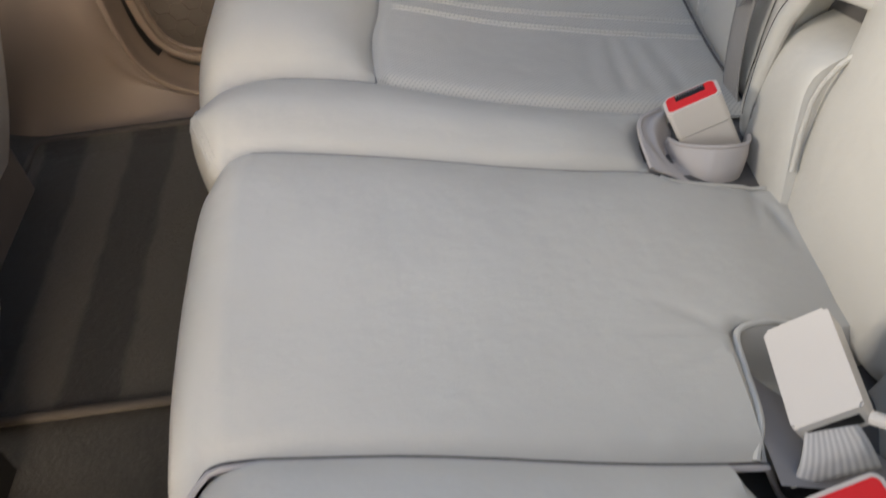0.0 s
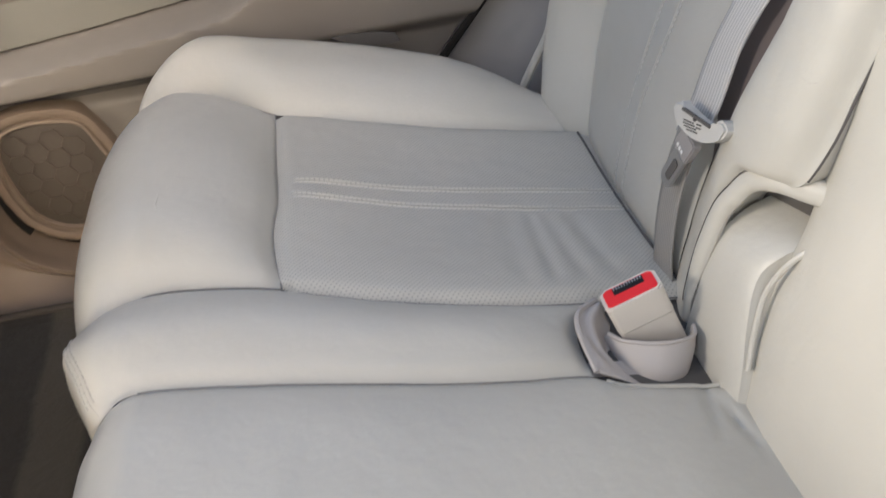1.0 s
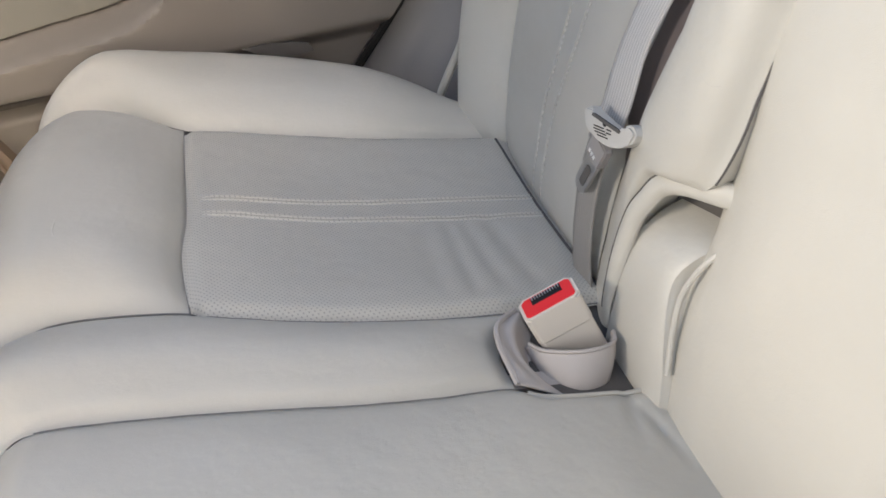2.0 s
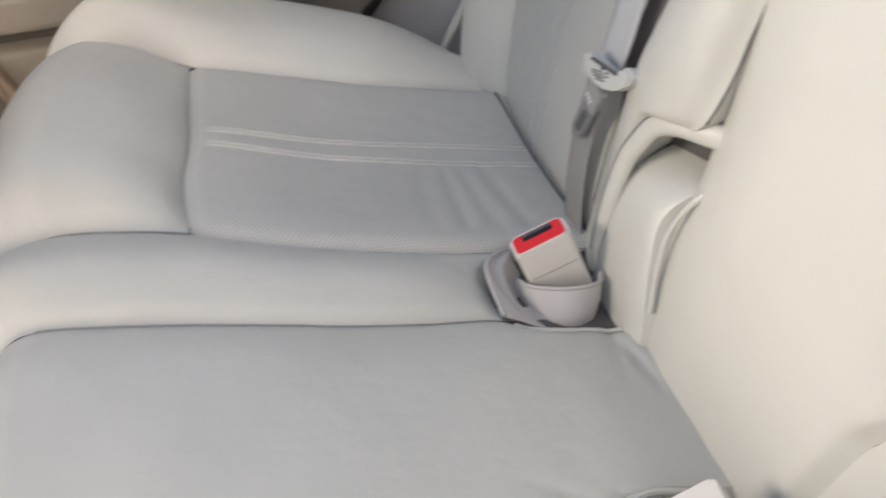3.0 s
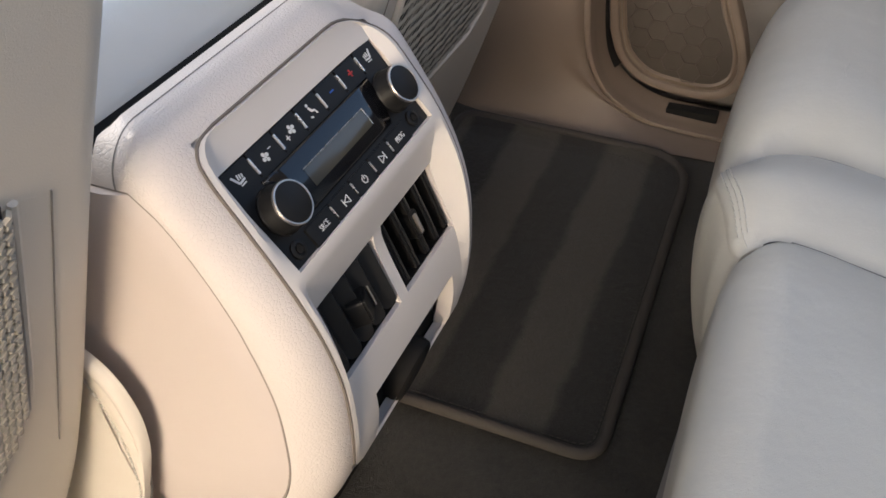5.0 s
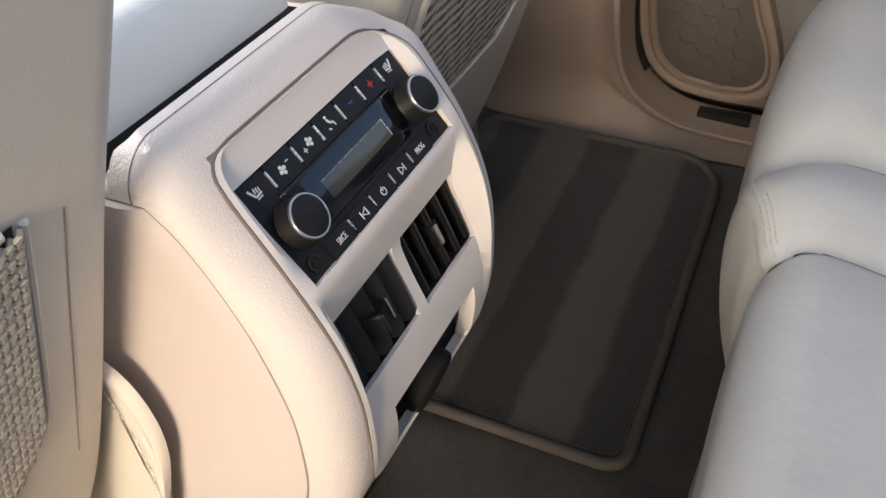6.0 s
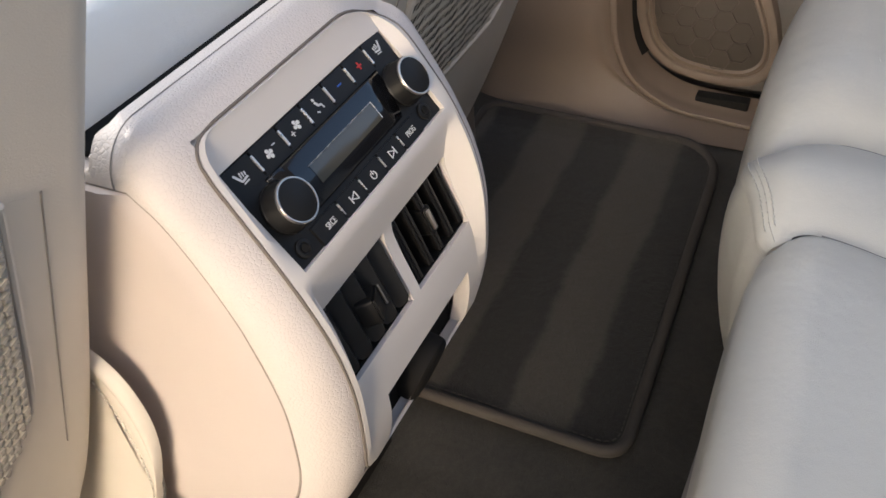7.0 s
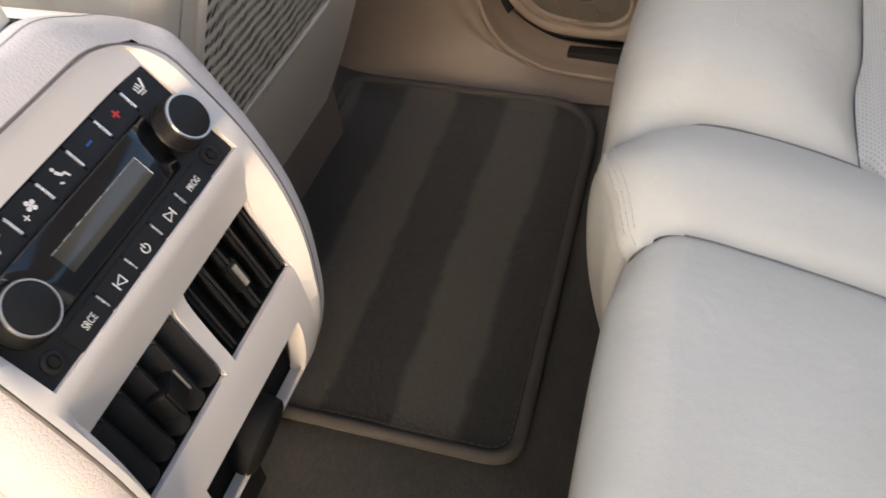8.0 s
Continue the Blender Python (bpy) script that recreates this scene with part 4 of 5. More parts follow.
# climate and radio panel
PU, PV, PW = Vector((0, 1, 0)), Vector((-.6214, 0, .7835)), Vector((.7835, 0, .6214))
PANEL_O = Vector((-.0609, -.0018, .3822)) - PW * .0012
PM = basis(PANEL_O, PU, PV, PW)
panel = part("control_panel", local(console, prism(rounded(.1388, .0528, .0015, 3, .0012, .0264), -.014, 0, PM)), BLACK, console, "black climate and radio panel", bevel=.0004)


def pp(name, bm, mat_, label="", parent=None, m=PM, **kw):
    bmesh.ops.transform(bm, matrix=m, verts=bm.verts[:])
    return part(name, local(console, bm), mat_, parent or panel, label, **kw)


edges = [-.0695, -.0480, -.0272, -.0078, .0118, .0312, .0506, .0695]
for a, b in zip(edges, edges[1:]):
    pp("button", prism(rounded(b - a - .0007, .0130, .0009, 3, (a + b) / 2, .0470), 0, .0011, bevel=.0004), BLACK)
for u in edges[1:-1]:
    pp("accent_bar", prism(rounded(.0012, .0085, .0003, 2, u, .0468), .0006, .0021, bevel=.0004), SILVER, "silver accent bar")
lower = [-.0505, -.0292, -.0093, .0103, .0298, .0500]
for a, b in zip(lower, lower[1:]):
    pp("button", prism(rounded(b - a - .0007, .0112, .0008, 3, (a + b) / 2, .0049), 0, .0010, bevel=.0004), BLACK)
for u in lower[1:-1]:
    pp("accent_bar", prism(rounded(.0008, .0062, .0002, 2, u, .0056), .0006, .0016, bevel=.0003), SILVER, "thin silver bar")


def cover_fn(u, v):
    q = 2 * v - 1
    return Vector(((2 * u - 1) * (.0435 + .0065 * v), .0130 + .0265 * v, .0016 - .0013 * q * q))


pp("display_cover", sheet(cover_fn, 8, 16), GLOSS, "glossy black display cover", solid=.0012)
pp("display", sheet(lambda u, v: Vector((-.0273 + .0570 * u, *cover_fn(.5, .27 + .375 * v)[1:])) + Vector((0, 0, .0002)), 4, 10), LCD, "unlit grey display")
bm = tube([(-.0276, .0303, .0018), (.0300, .0303, .0018), (.0300, .0203, .0018)], .00022, 4)
pp("display_edge", bm, SILVER, "bright display edge")
for u in (-.0526, .0582):
    km = PM @ Matrix.Translation((u, .0250, 0))
    knob = pp("knob", lathe([(.0122, 0), (.0122, .0016), (.0114, .0026), (.0111, .0098), (.0106, .0106)], 48, None, lambda k, z: .00018 * (k % 2)), BLACK, "ribbed black rotary knob", m=km)
    pp("chrome_ring", lathe([(.0108, .0104), (.0109, .0112), (.0105, .0119), (.0099, .0119), (.0097, .0112)], 48), CHROME, "chrome ring", parent=knob, m=km)
    pp("cap", lathe([(.0098, .0107), (.0098, .0115), (.0090, .0118)], 40), BLACK, "flat black knob cap", parent=knob, m=km)
for u in (-.0594, .0585):
    jm = PM @ Matrix.Translation((u, .0065, 0))
    jack = pp("audio_jack", lathe([(.0046, 0), (.0046, .0010), (.0040, .0014), (.0028, .0014), (.0024, .0006)], 28), BLACK, "round audio socket", m=jm)
    pp("hole", lathe([(.0019, .0007), (.0019, .0015), (.0012, .0015)], 20), RUBBER, parent=jack, m=jm)


def flat(outline, h=.0014, t=.00025):
    return prism(outline, h, h + t)


def circle(r, cx, cy, n=20, a0=0, a1=360):
    return [(cx + r * math.cos(radians(a0 + (a1 - a0) * k / n)), cy + r * math.sin(radians(a0 + (a1 - a0) * k / n))) for k in range(n + (0 if a1 - a0 >= 360 else 1))]


def arc(r, wd, cx, cy, a0, a1, n=18):
    return circle(r + wd / 2, cx, cy, n, a0, a1) + circle(r - wd / 2, cx, cy, n, a0, a1)[::-1]


def line2(x0, y0, x1, y1, wd):
    d = Vector((x1 - x0, y1 - y0)).normalized() * wd / 2
    return [(x0 - d.y, y0 + d.x), (x0 + d.y, y0 - d.x), (x1 + d.y, y1 - d.x), (x1 - d.y, y1 + d.x)]


def icon(outlines, mat_, label, h=.0012):
    bm = bmesh.new()
    for o in outlines:
        into(bm, flat(o, h))
    pp("symbol", bm, mat_, label, smooth=False)


def seat_icon(cx, cy, s):
    out = [line2(cx - s * .0034, cy + .0032, cx - s * .0012, cy - .0012, .0011), line2(cx - s * .0012, cy - .0014, cx + s * .0030, cy - .0008, .0010), line2(cx - s * .0012, cy - .0026, cx + s * .0024, cy - .0024, .0006)]
    for k in range(3):
        x = cx + s * (-.0004 + .0014 * k)
        out.append(line2(x, cy + .0000, x + s * .0005, cy + .0026 - .0004 * k, .0006))
    return out


def fan_icon(cx, cy):
    out = [circle(.0006, cx, cy, 10)]
    for k in range(4):
        a = radians(90 * k + 20)
        out.append(circle(.0010, cx + .0016 * math.cos(a), cy + .0016 * math.sin(a), 12))
    return out


icon(seat_icon(-.0590, .0468, 1), WHITE, "heated seat symbol")
icon(seat_icon(.0600, .0468, -1), WHITE, "heated seat symbol")
icon(fan_icon(-.0392, .0462) + [line2(-.0352, .0482, -.0330, .0482, .0005)], WHITE, "fan minus symbol")
icon(fan_icon(-.0162, .0472) + [line2(-.0226, .0452, -.0198, .0452, .0005), line2(-.0212, .0438, -.0212, .0466, .0005)], WHITE, "fan plus symbol")
icon([circle(.0008, .0012, .0502, 12), line2(.0010, .0490, .0022, .0466, .0013), line2(.0020, .0466, .0042, .0462, .0010), line2(.0040, .0464, .0046, .0440, .0008), line2(-.0010, .0446, .0004, .0438, .0008)], WHITE, "seated figure mode symbol")
icon([line2(.0198, .0468, .0232, .0468, .0008)], BLUEP, "blue minus")
icon([line2(.0390, .0468, .0430, .0468, .0009), line2(.0410, .0448, .0410, .0488, .0009)], REDP, "red plus")
icon([line2(-.0210, .0026, -.0210, .0068, .0006), line2(-.0203, .0047, -.0163, .0068, .0005), line2(-.0203, .0047, -.0163, .0026, .0005), line2(-.0163, .0026, -.0163, .0068, .0005)], WHITE, "previous track symbol", .0011)
icon([line2(.0224, .0028, .0224, .0070, .0006), line2(.0217, .0049, .0177, .0070, .0005), line2(.0217, .0049, .0177, .0028, .0005), line2(.0177, .0028, .0177, .0070, .0005)], WHITE, "next track symbol", .0011)
icon([arc(.0019, .0005, .0003, .0046, 120, 420), line2(.0003, .0048, .0003, .0072, .0005)], WHITE, "power symbol", .0011)
for text, u in (("SRCE", -.0390), ("PROG", .0401)):
    cu = bpy.data.curves.new("lettering", 'FONT')
    cu.body, cu.size, cu.align_x, cu.align_y, cu.extrude = text, .0044, 'CENTER', 'CENTER', .0001
    ob = new("lettering", cu)
    ob.data.materials.append(WHITE)
    ob.matrix_world = PM @ Matrix.Translation((u, .0048, .0012)) @ Matrix.Diagonal((.72, 1.0, 1, 1))
    dg = bpy.context.evaluated_depsgraph_get()
    dg.update()
    me = bpy.data.meshes.new_from_object(ob.evaluated_get(dg))
    mw = ob.matrix_world.copy()
    bpy.data.objects.remove(ob)
    me.transform(Matrix.Translation(-Vector(console.location)) @ mw)
    lt = new("lettering", me)
    lt.parent = panel
    tagged(lt, "white printed word " + text)

# vents: dark housing, upright slats, and a slider with a bright mark
VU, VV, VW = Vector((0, 1, 0)), Vector((-.36, 0, .933)), Vector((.933, 0, .36))
for sgn, turned in ((1, 0), (-1, 1)):
    yc = sgn * .0366
    VM = basis((-.0590, yc, .3305), VU, VV, VW)
    liner = [[VM @ Vector((a * .0330, b * .0232 * (1 if k < 9 else 1), d)) for a, b in ((-1, -1), (1, -1), (1, 1), (-1, 1))] for k, d in enumerate((-.0022, -.030))]
    bl = bmesh.new()
    lo, hi = [[bl.verts.new(p) for p in ring] for ring in liner]
    for k in range(4):
        bl.faces.new((lo[k], lo[(k + 1) % 4], hi[(k + 1) % 4], hi[k]))
    on(console, "vent_duct", bl, RUBBER, "black duct behind the vent", smooth=False)
    vent = part("air_vent", local(console, prism(rounded(.0670, .0520, .003), -.030, -.0125, VM)), RUBBER, console, "black air vent with upright slats")
    bm = bmesh.new()
    for k in range(5):
        u = -.0262 + .0131 * k
        if turned:
            sm = VM @ Matrix.Translation((u, 0, -.0030)) @ Matrix.Rotation(radians(-46), 4, 'Y')
            pp("slat", prism(rounded(.0124, .0435, .0045), -.0022, .0018, None, .0014), SLAT, "tilted black vent slat", parent=vent, m=sm)
        else:
            sm = VM @ Matrix.Translation((u, 0, -.0058)) @ Matrix.Rotation(radians(74), 4, 'Y')
            pp("slat", prism(rounded(.0110, .0415, .001), -.0008, .0008, None, .0004), RUBBER, "upright black vent slat", parent=vent, m=sm)
            pp("slat_edge", tube([(u + .0012, -.0205, -.0006), (u + .0012, 0, -.0004), (u + .0012, .0205, -.0006)], .0009, 6), SLAT, "glossy front edge of a slat", parent=vent, m=VM)
    if turned:
        pp("slider", prism(rounded(.0180, .0150, .002, 4), -.006, .0045, bevel=.0012), BLACK, "black vent slider", parent=vent, m=VM @ Matrix.Translation((.006, -.004, 0)) @ Matrix.Rotation(radians(30), 4, 'Y'))
        pp("slider_mark", prism(rounded(.0012, .0125, .0004, 2), 0, .0010), CHROME, "bright slider mark", parent=vent, m=VM @ Matrix.Translation((.0142, -.004, .0008)))
    else:
        pp("slider", prism(rounded(.0085, .0170, .002, 4), -.008, .0010, bevel=.0008), BLACK, "black vent slider", parent=vent, m=VM @ Matrix.Translation((.001, -.001, 0)))
        pp("slider_mark", prism(rounded(.0032, .0125, .0006, 2), .0006, .0022, bevel=.0004), CHROME, "bright slider mark", parent=vent, m=VM @ Matrix.Translation((.001, -.001, 0)))

# socket recess under the vents with a round cap
recess = part("socket_recess", local(console, block(-.085, -.062, -.050, .055, .229, .286)), RUBBER, console, "dark recess for the power socket", smooth=False)
cm = basis((-.0610, .0040, .2450), Vector((0, 1, 0)), Vector((.34, 0, .94)).normalized(), Vector((.94, 0, -.34)).normalized())
pp("socket_cap", lathe([(.0200, -.006), (.0215, .0062), (.0209, .0098), (.0190, .0114), (.0100, .0122)], 36), RUBBER, "round black socket cap", parent=recess, m=cm)
on(console, "inner_box", block(-.60, -.1500, -.085, .085, .02, .430), RUBBER, "dark inside of the console", smooth=False)


# armrest lid
lid = thing("armrest_lid", "pale leather armrest lid on the centre console", "armrest", (-.3, 0, .46))


def lid_fn(u, v):
    x = -.1520 - .45 * v
    a = math.pi * u
    y = -.0105 - (.0870 - .010 * max(0, 1 - v / .08) ** 3) * math.cos(a)
    rear = math.sqrt(max(0, 1 - max(0, 1 - v / .07) ** 2.4))
    z = .4370 + (.0385 * min(1, math.sin(a) * 2.0) ** .55) * rear
    return Vector((x, y, z + .002 * math.sin(a)))


on(lid, "cover", sheet(lid_fn, 40, 60), LID, "pale leather pad")
# Black strip paints the shaded gap between lid and console.
on(lid, "rim", block(-.59, -.1350, -.0900, .0680, .4365, .4405, .001), RUBBER, "dark strip standing for the shade under the lid")


# ---- front seats ----
def seat_x(z):
    return -.255 + .43 * (z - .1)


def front_seat(sgn, label):
    s = thing("front_seat", label, "car seat", (-.25, sgn * .37, 0), group="front seats")

    def pt(y, z, off=0.0):
        return Vector((seat_x(z) + off, sgn * y, z))
    yin = curve_of([(-.01, .152), (.05, .150), (.20, .135), (.25, .1245), (.30, .1200), (.35, .118), (.45, .116), (.60, .110), (.9, .13)])
    yout = curve_of([(-.01, .46), (.05, .520), (.12, .545), (.22, .540), (.30, .520), (.45, .515), (.6, .51), (.9, .47)])

    def cover(u, v):
        """Back face with rounded flanks, open where the pocket sits."""
        z = -.002 + .847 * v
        a, b = yin(z), yout(z)
        q = .5 - .5 * math.cos(math.pi * u) if u < 2 else u
        y = a + (b - a) * q
        edge = min(q, 1 - q) * (b - a)
        r = .014
        off = -(r - math.sqrt(max(0, r * r - max(0, r - edge) ** 2))) if edge < r else 0
        p = pt(y, z, off)
        inside = smooth01(.176, .190, y) * smooth01(.455, .435, y) * smooth01(.255 + .0 * y, .275, z - .05 * max(0, (.30 - y)) / .1) * smooth01(.505, .46, z)
        p.x -= .010 * inside
        return p
    on(s, "back_cover", sheet(cover, 70, 90), SEATBACK, "beige vinyl seat back")

    def flank(u, v):
        z = -.002 + .847 * v
        p = cover(0, v)
        return p + Vector((-.13 * u, sgn * -.004 * math.sin(3.14 * u), 0))
    on(s, "flank", sheet(flank, 8, 40), GREY, "grey leather flank")

    def flank2(u, v):
        p = cover(1, v)
        return p + Vector((-.13 * u, 0, 0))
    on(s, "flank", sheet(flank2, 8, 40), SEATGREY, "grey vinyl flank")
    # pocket: dark sheet painted as inner shade, light bands of net and slanting threads
    y0 = curve_of([(.24, .30), (.25, .255), (.275, .215), (.30, .195), (.33, .178), (.36, .170), (.42, .168), (.50, .170)])
    y1 = curve_of([(.24, .36), (.25, .400), (.27, .425), (.30, .437), (.36, .440), (.50, .440)])
    if sgn < 0:
        y0 = curve_of([(.24, .30), (.25, .262), (.275, .225), (.30, .205), (.321, .189), (.3405, .174), (.354, .1650), (.37, .1625), (.42, .1625), (.50, .164)])
    top = .482 if sgn < 0 else .428
    zt = curve_of([(.16, top), (.20, top - .002), (.30, top - .020), (.44, top - .040)])

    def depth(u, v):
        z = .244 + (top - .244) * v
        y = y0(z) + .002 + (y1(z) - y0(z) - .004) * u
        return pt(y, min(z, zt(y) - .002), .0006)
    on(s, "pocket_shade", sheet(depth, 14, 20), NET_SHADE, "dark sheet that paints the shade behind the net")
    bm = bmesh.new()
    bt = bmesh.new()
    pitch, hb = (.0112, 1.05) if sgn > 0 else (.0068, .92)
    k = 0
    z = .243
    while z < top - .008 + (0 if sgn > 0 else .09):
        a, b = y0(z), y1(z)
        n = 26
        pts = []
        for i in range(n + 1 if sgn > 0 else 0):
            y = a + (b - a) * i / n
            zz = z + .0007 * math.sin(i * 1.1 + k * .9) + .020 * ((y - a) / .27) ** 2 * .6
            if zz > zt(y) - .004:
                break
            pts.append(pt(y, zz, .003 + .0005 * math.sin(i * 2.2 + k)))
        # near pocket: thick knitted ropes that climb towards the console
        for i in range(0 if sgn > 0 else 40):
            y = .162 + .0036 * i
            zz = z - .34 * (y - .166)
            if .250 < zz < zt(y) - .004 and y0(zz) < y < y1(zz):
                a1, a2 = pt(y - .0008, zz - .0026, .0026), pt(y + .0030, zz - .0002, .0048)
                b1, b2 = pt(y - .0008, zz + .0030, .0026), pt(y + .0030, zz + .0008, .0048)
                for p, q in ((a1, a2), (b1, b2)):
                    tube([p, p.lerp(q, .5) + Vector((.0010, 0, .0003)), q], .00145, 5, bt)
        for i in range(0 if sgn > 0 else 80):
            y = .300 + .14 * i / 79
            zz = z - .34 * (y - .166) + .0006 * math.sin(i * .5 + k)
            if .246 < zz < zt(y) - .003 and y0(zz) < y < y1(zz):
                pts.append(pt(y, zz, .003 + .0009 * math.sin(i * 2.0 + k * 1.7)))
        if len(pts) > 2:
            rows = []
            for i, p in enumerate(pts):
                up = Vector((.395, 0, .918))
                rows.append([bm.verts.new(p + up * h + Vector((ex, 0, 0))) for h, ex in ((-.0030 * hb, -.0014 if sgn < 0 else 0), (-.0016 * hb, .0010 if sgn < 0 else .0004), (.0016 * hb, .0010 if sgn < 0 else .0004), (.0030 * hb, -.0014 if sgn < 0 else 0))])
            for p, q in zip(rows, rows[1:]):
                for j in range(3):
                    bm.faces.new((p[j], p[j + 1], q[j + 1], q[j]))
            count = 0 if sgn < 0 else int((len(pts) - 1) * (b - a) / n / (.0060 if sgn > 0 else .0048))
            for i in range(count):
                f = (i + .5) / count * (len(pts) - 1)
                p = pts[int(f)].lerp(pts[min(len(pts) - 1, int(f) + 1)], f % 1)
                q = p + Vector((.395, 0, .918)) * pitch + Vector((0, sgn * (.0085 if sgn > 0 else .0040), 0))
                if q.z < zt(abs(q.y)):
                    bt.faces.new([bt.verts.new(c) for c in (p - Vector((0, .0013, 0)), p + Vector((0, .0013, 0)), q + Vector((0, .0013, 0)), q - Vector((0, .0013, 0)))])
        z += pitch
        k += 1
    net = on(s, "pocket_net", bm, MESH if sgn > 0 else NETN, "beige knitted pocket net in bands", smooth=True)
    net["kind"] = "stuff"
    on(s, "net_threads", bt, MESH if sgn > 0 else NETN, "slanting beige threads of the net" if sgn > 0 else "chain-knitted ropes of the net", smooth=sgn < 0)["kind"] = "stuff"
    rim = [pt(y0(z) - .002, z, .001) for z in [top - .004 - (top - .256) / 24 * i for i in range(25)]] + [pt(y1(z) + .003, z, .002) for z in [.252 + .0105 * i for i in range(18)]]
    on(s, "pocket_rim", tube(rim, .0034 if sgn > 0 else .0018, 8), SEATBACK, "beige pocket rim")
    # elastic top hem
    on(s, "pocket_hem", tube([pt(y, zt(y), .006 if sgn > 0 else .002) for y in [.172 + .0122 * i for i in range(23)]], .005 if sgn > 0 else .0028, 8), MESH, "elastic top hem of the pocket")
    # seams of the cover
    on(s, "cover_seam", tube([cover(math.acos(1 - 2 * (.144 - yin(z)) / (yout(z) - yin(z))) / math.pi, (z + .002) / .847) + Vector((.0003, 0, 0)) for z in [.30 + .0085 * i for i in range(21)]], .0004, 5), FINE, "fine upright seam")
    on(s, "cover_seam", tube([pt(.150 + .016 * i / 8, .472 + .006 * math.sin(1.5 * i / 8), -.0006) for i in range(9)], .0007, 5), SEATBACK, "rolled seam above the pocket")
    # side pad at the foot, next to the console: a fat roll, a crease, a stitched fold and the flat side
    outer = spline([(-.172, .345), (-.157, .334), (-.150, .3255), (-.145, .3128), (-.1426, .294), (-.1457, .2707), (-.1518, .251), (-.163, .2225), (-.185, .18)], 41)
    crease = spline([(-.170, .332), (-.158, .311), (-.1540, .2847), (-.1550, .260), (-.1590, .235), (-.1640, .2165), (-.187, .17)], 41)
    seam_ = spline([(-.176, .319), (-.1685, .2877), (-.1662, .2605), (-.1677, .238), (-.1715, .215), (-.194, .165)], 41)

    def pad(u, v):
        i = min(40, int(round(v * 40)))
        if u < .4:
            q = u / .4
            p, side = outer[i].lerp(crease[i], q), .0055 * math.sin(math.pi * q) ** .7
        elif u < .65:
            q = (u - .4) / .25
            p, side = crease[i].lerp(seam_[i], q), .0030 * math.sin(math.pi * q) ** .7 - .001
        else:
            q = (u - .65) / .35
            p, side = seam_[i] + Vector((-.05 * q, .004 * q)), -.001 - .002 * q
        return Vector((p[0], sgn * (.1155 + side), p[1]))
    on(s, "foot_pad", sheet(pad, 60, 40), SEATBACK, "beige rounded pad at the seat foot")
    on(s, "foot_stitching", stitches([pad(.635, v / 40) + Vector((.0004, sgn * .0014, .0003)) for v in range(2, 39)], .0030, .0014, .0006), THREADL, "pale stitching along the pad")["kind"] = "stuff"
    on(s, "foot_side", sheet(lambda u, v: Vector((-.172 - .13 * u, sgn * (.1125 + .004 * v), .06 + .28 * (1 - u * .2) * v)), 6, 10), SEATBACK, "beige lower side")
    # Dark cord laid in the crease to draw its shade.
    on(s, "pad_crease", tube([pad(.40, v / 40) + Vector((0, sgn * .0002, 0)) for v in range(3, 38)], .0010, 6), SEAM_AND_SHADE, "dark cord standing for the shade in the pad crease")
    on(s, "cushion", block(-.75, -.30, sgn * .37 - .21, sgn * .37 + .21, .14, .31, .04, 4), GREY, "grey leather front cushion")
    on(s, "rail", block(-.70, -.27, sgn * .37 - .17, sgn * .37 + .17, -.008, .14, .004), CHANNEL, "dark brown seat rails and base", smooth=False)
    return s


front_seat(-1, "beige driver seat back with knitted map pocket")
front_seat(1, "beige passenger seat back with knitted map pocket beside the console")


# ---- far side: sill, door, pillar ----
sill = thing("sill_trim", "tan plastic sill and pillar trim round the door opening", "trim", (-.1, .66, 0), kind="structure")
LIP = spline([(-.160, .700, .62), (-.148, .696, .40), (-.142, .692, .26), (-.146, .692, .178), (-.1405, .692, .100), (-.124, .692, .058), (-.100, .692, .033), (-.056, .692, .012), (.0, .692, .006), (.036, .692, .004), (.15, .692, .004), (.50, .692, .004)], 80)


def lip_in(i):
    """Direction from the lip towards the middle of the door opening."""
    d = LIP[min(79, i + 1)] - LIP[max(0, i - 1)]
    return Vector((-d.z, 0, d.x)).normalized()


def channel_fn(u, v):
    """Trim that turns round the lip and runs back to the door."""
    i = min(79, int(round(u * 79)))
    a = min(1.0, v / .35)
    n = .006 * math.sin(math.pi / 2 * a) + .010 * max(0, v - .35) / .65 + .002
    return LIP[i] + lip_in(i) * n + Vector((0, -.004 * math.cos(math.pi / 2 * a) + .050 * max(0, v - .12), 0))


def sill_fn(u, v):
    p = LIP[min(79, int(round(u * 79)))]
    flat_ = smooth01(-.165, -.10, p.x)
    wall = Vector((-.46, .648 + .05 * smooth01(.05, .5, p.z), max(.012, p.z)))
    low = Vector((p.x - (1 - flat_) * .26, .652, -.004))
    far = wall.lerp(low, smooth01(.17, .03, p.z))
    q = p.lerp(far, v)
    if v < .12:
        a = v / .12
        q.y += .006 * (1 - math.sin(math.pi * a)) * (1 if a < .5 else 0)
        q.y -= .004 * math.sin(math.pi * a)
    q.y -= .006 * smooth01(.05, .45, v) * smooth01(.10, .22, p.z) * (1 - smooth01(.30, .55, p.z) * .5)
    return q


bm = sheet(sill_fn, 79, 30)
on(sill, "trim_panel", bm, TRIM, "smooth tan plastic trim")
on(sill, "lip_return", sheet(channel_fn, 79, 16), TRIM, "turned-in edge of the trim")
on(sill, "lip_bead", tube([p + Vector((0, .0012, 0)) + lip_in(i) * .001 for i, p in enumerate(LIP)], .0046, 10), TRIM, "rounded edge of the trim")
